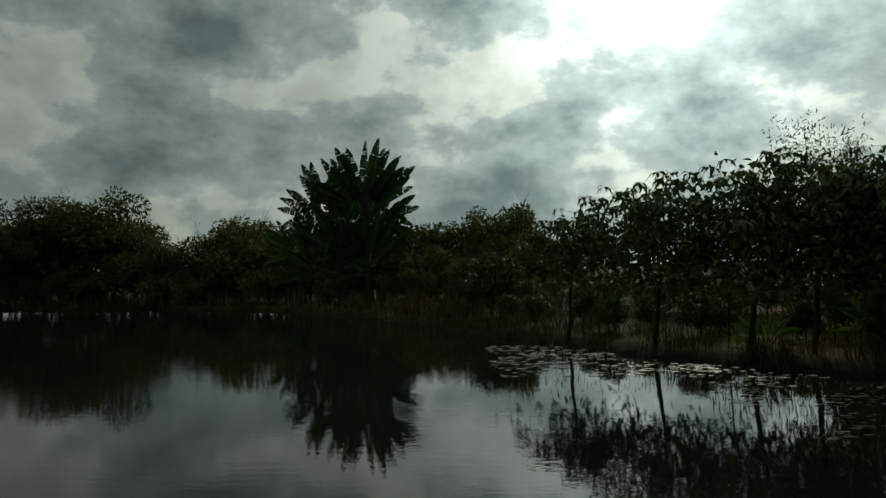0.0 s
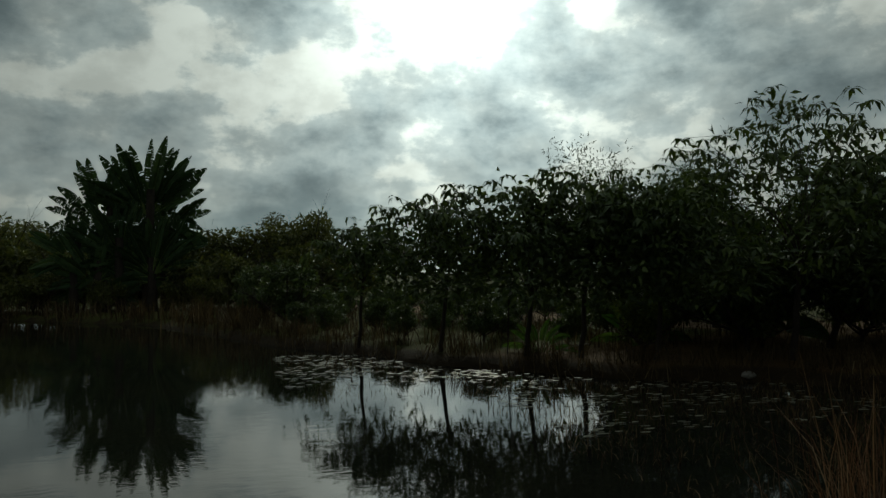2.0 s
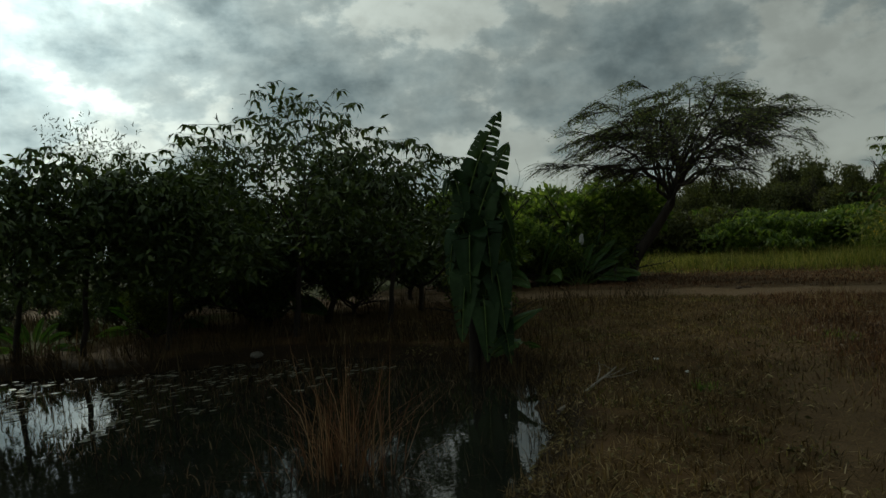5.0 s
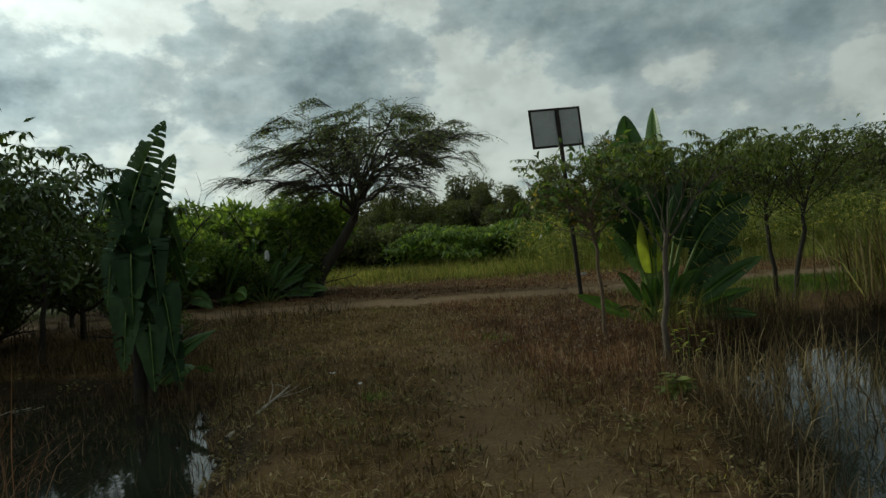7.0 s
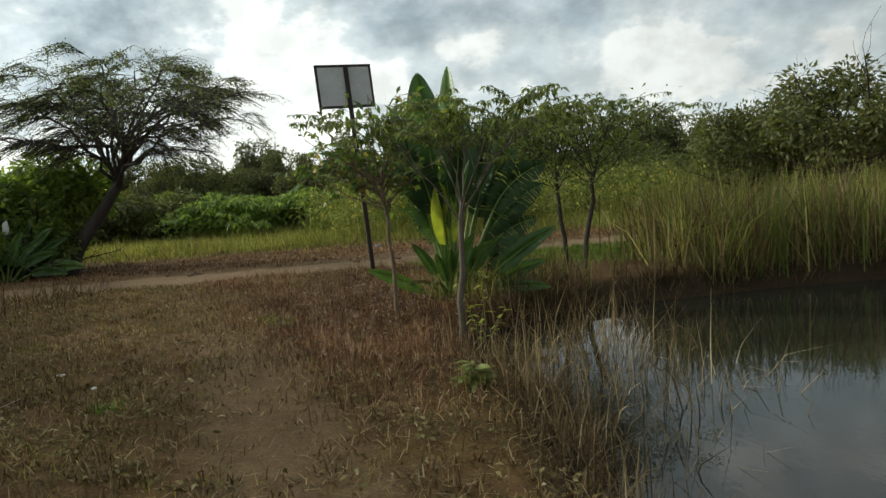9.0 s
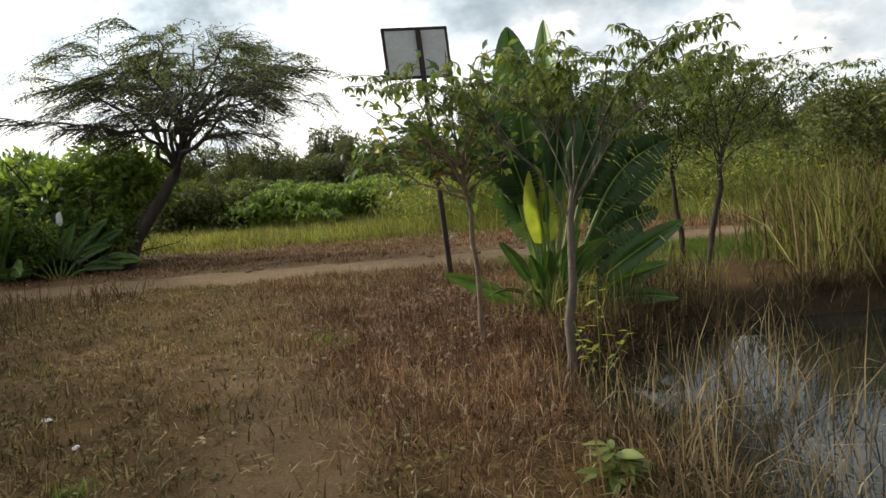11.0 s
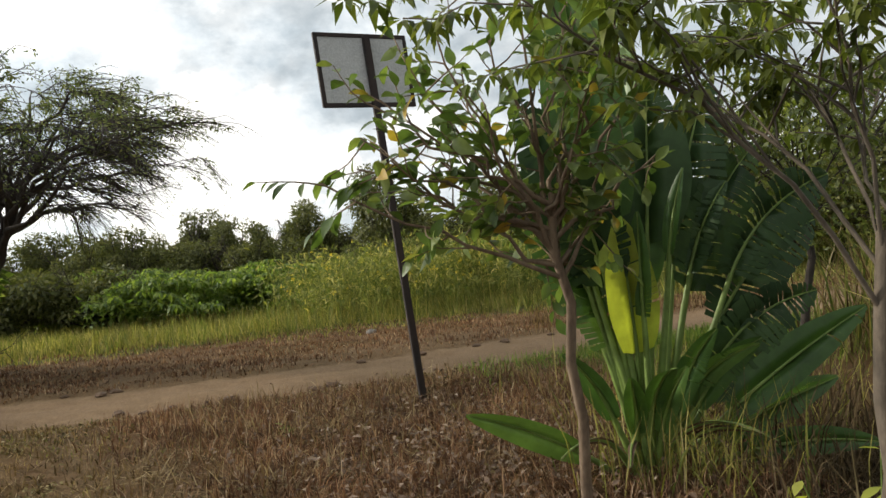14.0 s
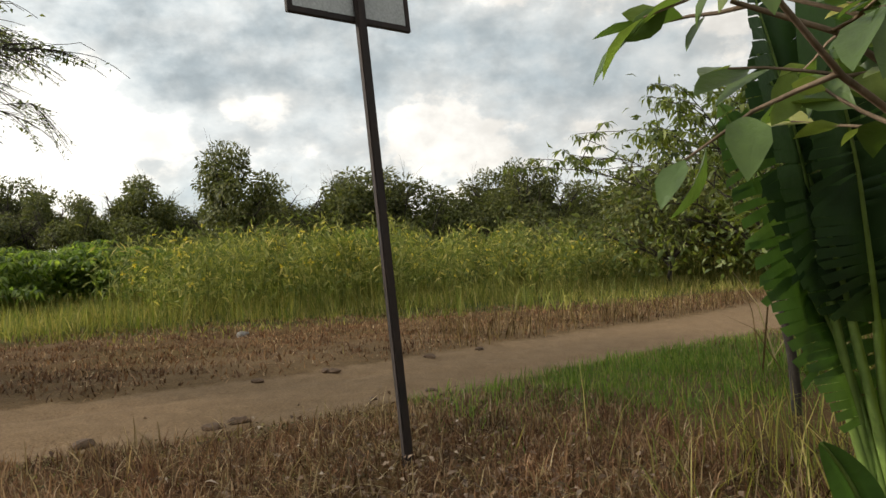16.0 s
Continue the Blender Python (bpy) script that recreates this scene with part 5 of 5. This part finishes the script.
p = field(rng, (0, 12), (14, 34), 26, lambda x, y: smooth(shore(x, y), 0.3, 1.2) * (0.4 + 0.6 * smooth(wave(x * 0.6, y * 0.6), -0.4, 0.3)), clump=0.3)
grass("rough_grass", "dark rough grass on the field behind the bank", "grass", REED_DARK, rng, p, 0.5, 0.02, 0.5, 0.7)


# ---- weeds in the water ----
def water_weed(lo, hi, n, label, h=0.16):
    x, y = rng.uniform(lo[0], hi[0], n), rng.uniform(lo[1], hi[1], n)
    ok = (shore(x, y) < -0.05) & (wave(x * 1.2, y * 1.2) > rng.uniform(-0.9, 0.3, n))
    pos = np.column_stack([x[ok], y[ok], np.full(ok.sum(), WATER_Z - 0.03)])
    grass("water_weed", label, "water plants", REED_DARK, rng, pos, h, 0.009, 0.8, 0.8)


water_weed((3.0, 4.0), (8.2, 9.6), 5200, "dark stems and weed standing in the pond")
water_weed((1.0, 9.0), (5.5, 14.5), 1500, "dark weed along the pond's bank", 0.1)


def pads(lo, hi, n, size, label):
    """Floating leaf pads and scum: thin irregular discs lying on the water."""
    x, y = rng.uniform(lo[0], hi[0], n), rng.uniform(lo[1], hi[1], n)
    ok = (shore(x, y) < -0.08) & (wave(x * 0.9, y * 1.4) > rng.uniform(-0.5, 0.6, n))
    x, y = x[ok], y[ok]
    k = 7
    a = np.arange(k)[None] * 2 * math.pi / k + rng.uniform(0, 6, (len(x), 1))
    r = size * rng.uniform(0.4, 1.2, (len(x), 1)) * rng.uniform(0.7, 1.2, (len(x), k))
    z = np.full((len(x), k), WATER_Z + 0.006) + rng.uniform(0, 0.012, (len(x), 1))
    v = np.stack([x[:, None] + r * np.cos(a) * 2.0, y[:, None] + r * np.sin(a), z], -1).reshape(-1, 3)
    f = np.arange(len(x) * k).reshape(-1, k)
    tagged(part("floating_weed", mesh_from("floating_weed", v, [f], SCUM)), label, "water plants", kind="stuff")


pads((0.8, 10.6), (4.8, 14.8), 1500, 0.032, "pale floating weed in a band near the bank")
pads((3.2, 6.5), (7.5, 10.5), 1000, 0.03, "scattered floating leaves among the weed")


# ---- dead wood, boards, stones ----
def dead_branch(p, d, length, r, seed, label, forks=5, name="dead_branch", wander=0.10):
    rg = np.random.default_rng(seed)
    t = thing(name, Matrix.Translation(p), label, "branch")
    main = branch(rg, (0, 0, 0), d, length, r, r * 0.35, 8, wander)
    v, q = tubes([main], 6)
    part("stem", mesh_from("stem", v, [q], DEAD_WOOD, True), t)
    for _ in range(forks):
        w, e, rr = along(main, rg.uniform(0.3, 0.95))
        v, q = tubes([branch(rg, w, e + rg.normal(0, 0.6, 3) + (0, 0, 0.2), length * rg.uniform(0.15, 0.35), rr * 0.6, rr * 0.2, 4, 0.15)], 5)
        part("twig", mesh_from("twig", v, [q], DEAD_WOOD, True), t)


dead_branch((5.9, 3.2, gz(5.9, 3.2) + 0.03), (0.98, -0.02, 0.10), 1.3, 0.02, 1, "pale dead branch lying on the bank", 4, "dead_branch", 0.03)
dead_branch((8.2, 5.4, gz(8.2, 5.4) - 0.05), (0.35, -0.45, 0.85), 0.8, 0.04, 2, "broken stump branch beside the banana plant", 2)
dead_branch((5.2, 11.6, 0.1), (0.8, 0.1, 0.45), 0.7, 0.02, 3, "pale dead branch sticking out of the bank", 4)
dead_branch((2.3, 14.3, 0.0), (-0.1, -0.5, 0.3), 1.0, 0.015, 4, "thin dead branch over the water", 4)
t = thing("white_marker", pose(4.65, 12.05, gz(4.65, 12.05), 0, 3, 20), "small faded white marker board on a stick", "marker")
part("board", beam((-0.045, -0.008, 0.98), (0.045, 0.008, 1.32), WHITE_BOARD, 0.004), t)
part("stick", beam((-0.012, 0.009, -0.1), (0.012, 0.03, 1.1), BARK_DARK, 0.004), t)


def lump(name, p, size, mat, label, category, seed):
    bm = bmesh.new()
    bmesh.ops.create_icosphere(bm, subdivisions=2, radius=1.0)
    rg = np.random.default_rng(seed)
    for vert in bm.verts:
        k = 1 + 0.35 * noise.noise(vert.co * 1.7 + Vector((seed, 0, 0))) + rg.uniform(-0.05, 0.05)
        vert.co = Vector((vert.co.x * size[0], vert.co.y * size[1], vert.co.z * size[2])) * k
    ob = part(name, (bm, mat))
    ob.matrix_world = pose(*p, 0, 0, seed * 50)
    tagged(ob, label, category)


lump("stone", (7.2, 9.1, 0.02), (0.2, 0.1, 0.05), STONE, "pale flat stone on the muddy bank", "stone", 1)
lump("stone", (-17.5, 37.6, 0.35), (0.35, 0.25, 0.22), STONE, "pale boulder on the distant bank", "stone", 2)
lump("stone", (23.2, 1.6, gz(23.2, 1.6) + 0.03), (0.16, 0.1, 0.07), STONE, "pale stone in grass", "stone", 3)
lump("paper_scrap", (7.75, 2.75, gz(7.75, 2.75) + 0.015), (0.05, 0.02, 0.01), LITTER_GLINT, "white scrap of litter in dry grass", "litter", 4)
lump("paper_scrap", (8.3, 3.3, gz(8.3, 3.3) + 0.015), (0.04, 0.03, 0.012), LITTER_GLINT, "white scrap of litter in dry grass", "litter", 5)


# ---- small leafy plants ----
def leafy_plant(name, p, n, h, size, mat, label, seed):
    rg = np.random.default_rng(seed)
    t = thing(name, Matrix.Translation(p), label, "plant")
    pos, a = [], []
    for i in range(n):
        st = branch(rg, (0, 0, -0.03), (rg.normal(0, 0.35), rg.normal(0, 0.35), 1), h * rg.uniform(0.6, 1.1), 0.006, 0.003, 5, 0.06)
        v, q = tubes([st], 5)
        part("stem", mesh_from("stem", v, [q], PETIOLE, True), t)
        for k in range(9):
            w, e, _ = along(st, 0.3 + 0.7 * k / 8)
            az = k * 2.4 + i
            pos.append(w)
            a.append((math.cos(az), math.sin(az), rg.uniform(-0.3, 0.4)))
    v, q, tr = leaves_oval(np.array(pos), np.array(a), np.tile([[0, 0, 1.0]], (len(pos), 1)) + rg.normal(0, 0.2, (len(pos), 3)), size * rg.uniform(0.6, 1.2, len(pos)), rg, 0.34)
    tagged(part("foliage", mesh_from("foliage", v, [q, tr], mat), t), kind="stuff")


leafy_plant("herb", (6.95, -0.42, gz(6.95, -0.42)), 5, 0.22, 0.17, LEAF_MID, "small green herb with pointed leaves at the pond edge", 1)
leafy_plant("vine", (9.75, -0.62, gz(9.75, -0.62)), 4, 0.85, 0.12, LEAF_YELLOW, "yellow-green leafy shoots beside the grey trunk", 2)
leafy_plant("herb", (13.1, 2.1, gz(13.1, 2.1)), 3, 0.14, 0.08, LEAF_MID, "small green herb in dry grass", 3)

# white lumps added in place of pale leaf highlights in the shrubs
lump("leaf_highlight", (18.21, 9.44, 1.51), (0.07, 0.04, 0.15), LITTER_GLINT, "added white lump for a leaf highlight in the leafy shrub", "litter", 6)
lump("leaf_highlight", (7.5, 12.5, 1.1), (0.05, 0.03, 0.11), LITTER_GLINT, "added white lump for a leaf highlight in the bank shrub", "litter", 7)
for i in range(18):     # broken clods along the edge of the track
    f = rng.uniform(0.1, 0.9)
    y = 6.5 - 9 * f
    x = np.interp(-y, -TRACK[:, 1], TRACK[:, 0]) + rng.choice([-1.0, 1.05]) * rng.uniform(0.9, 1.15)
    r = rng.uniform(0.03, 0.075)
    lump("earth_clod", (x, y, gz(x, y) + r * 0.2), (r * 1.5, r, r * 0.6), CLOD, "brown earth clod at the track edge", "earth clod", i + 10)
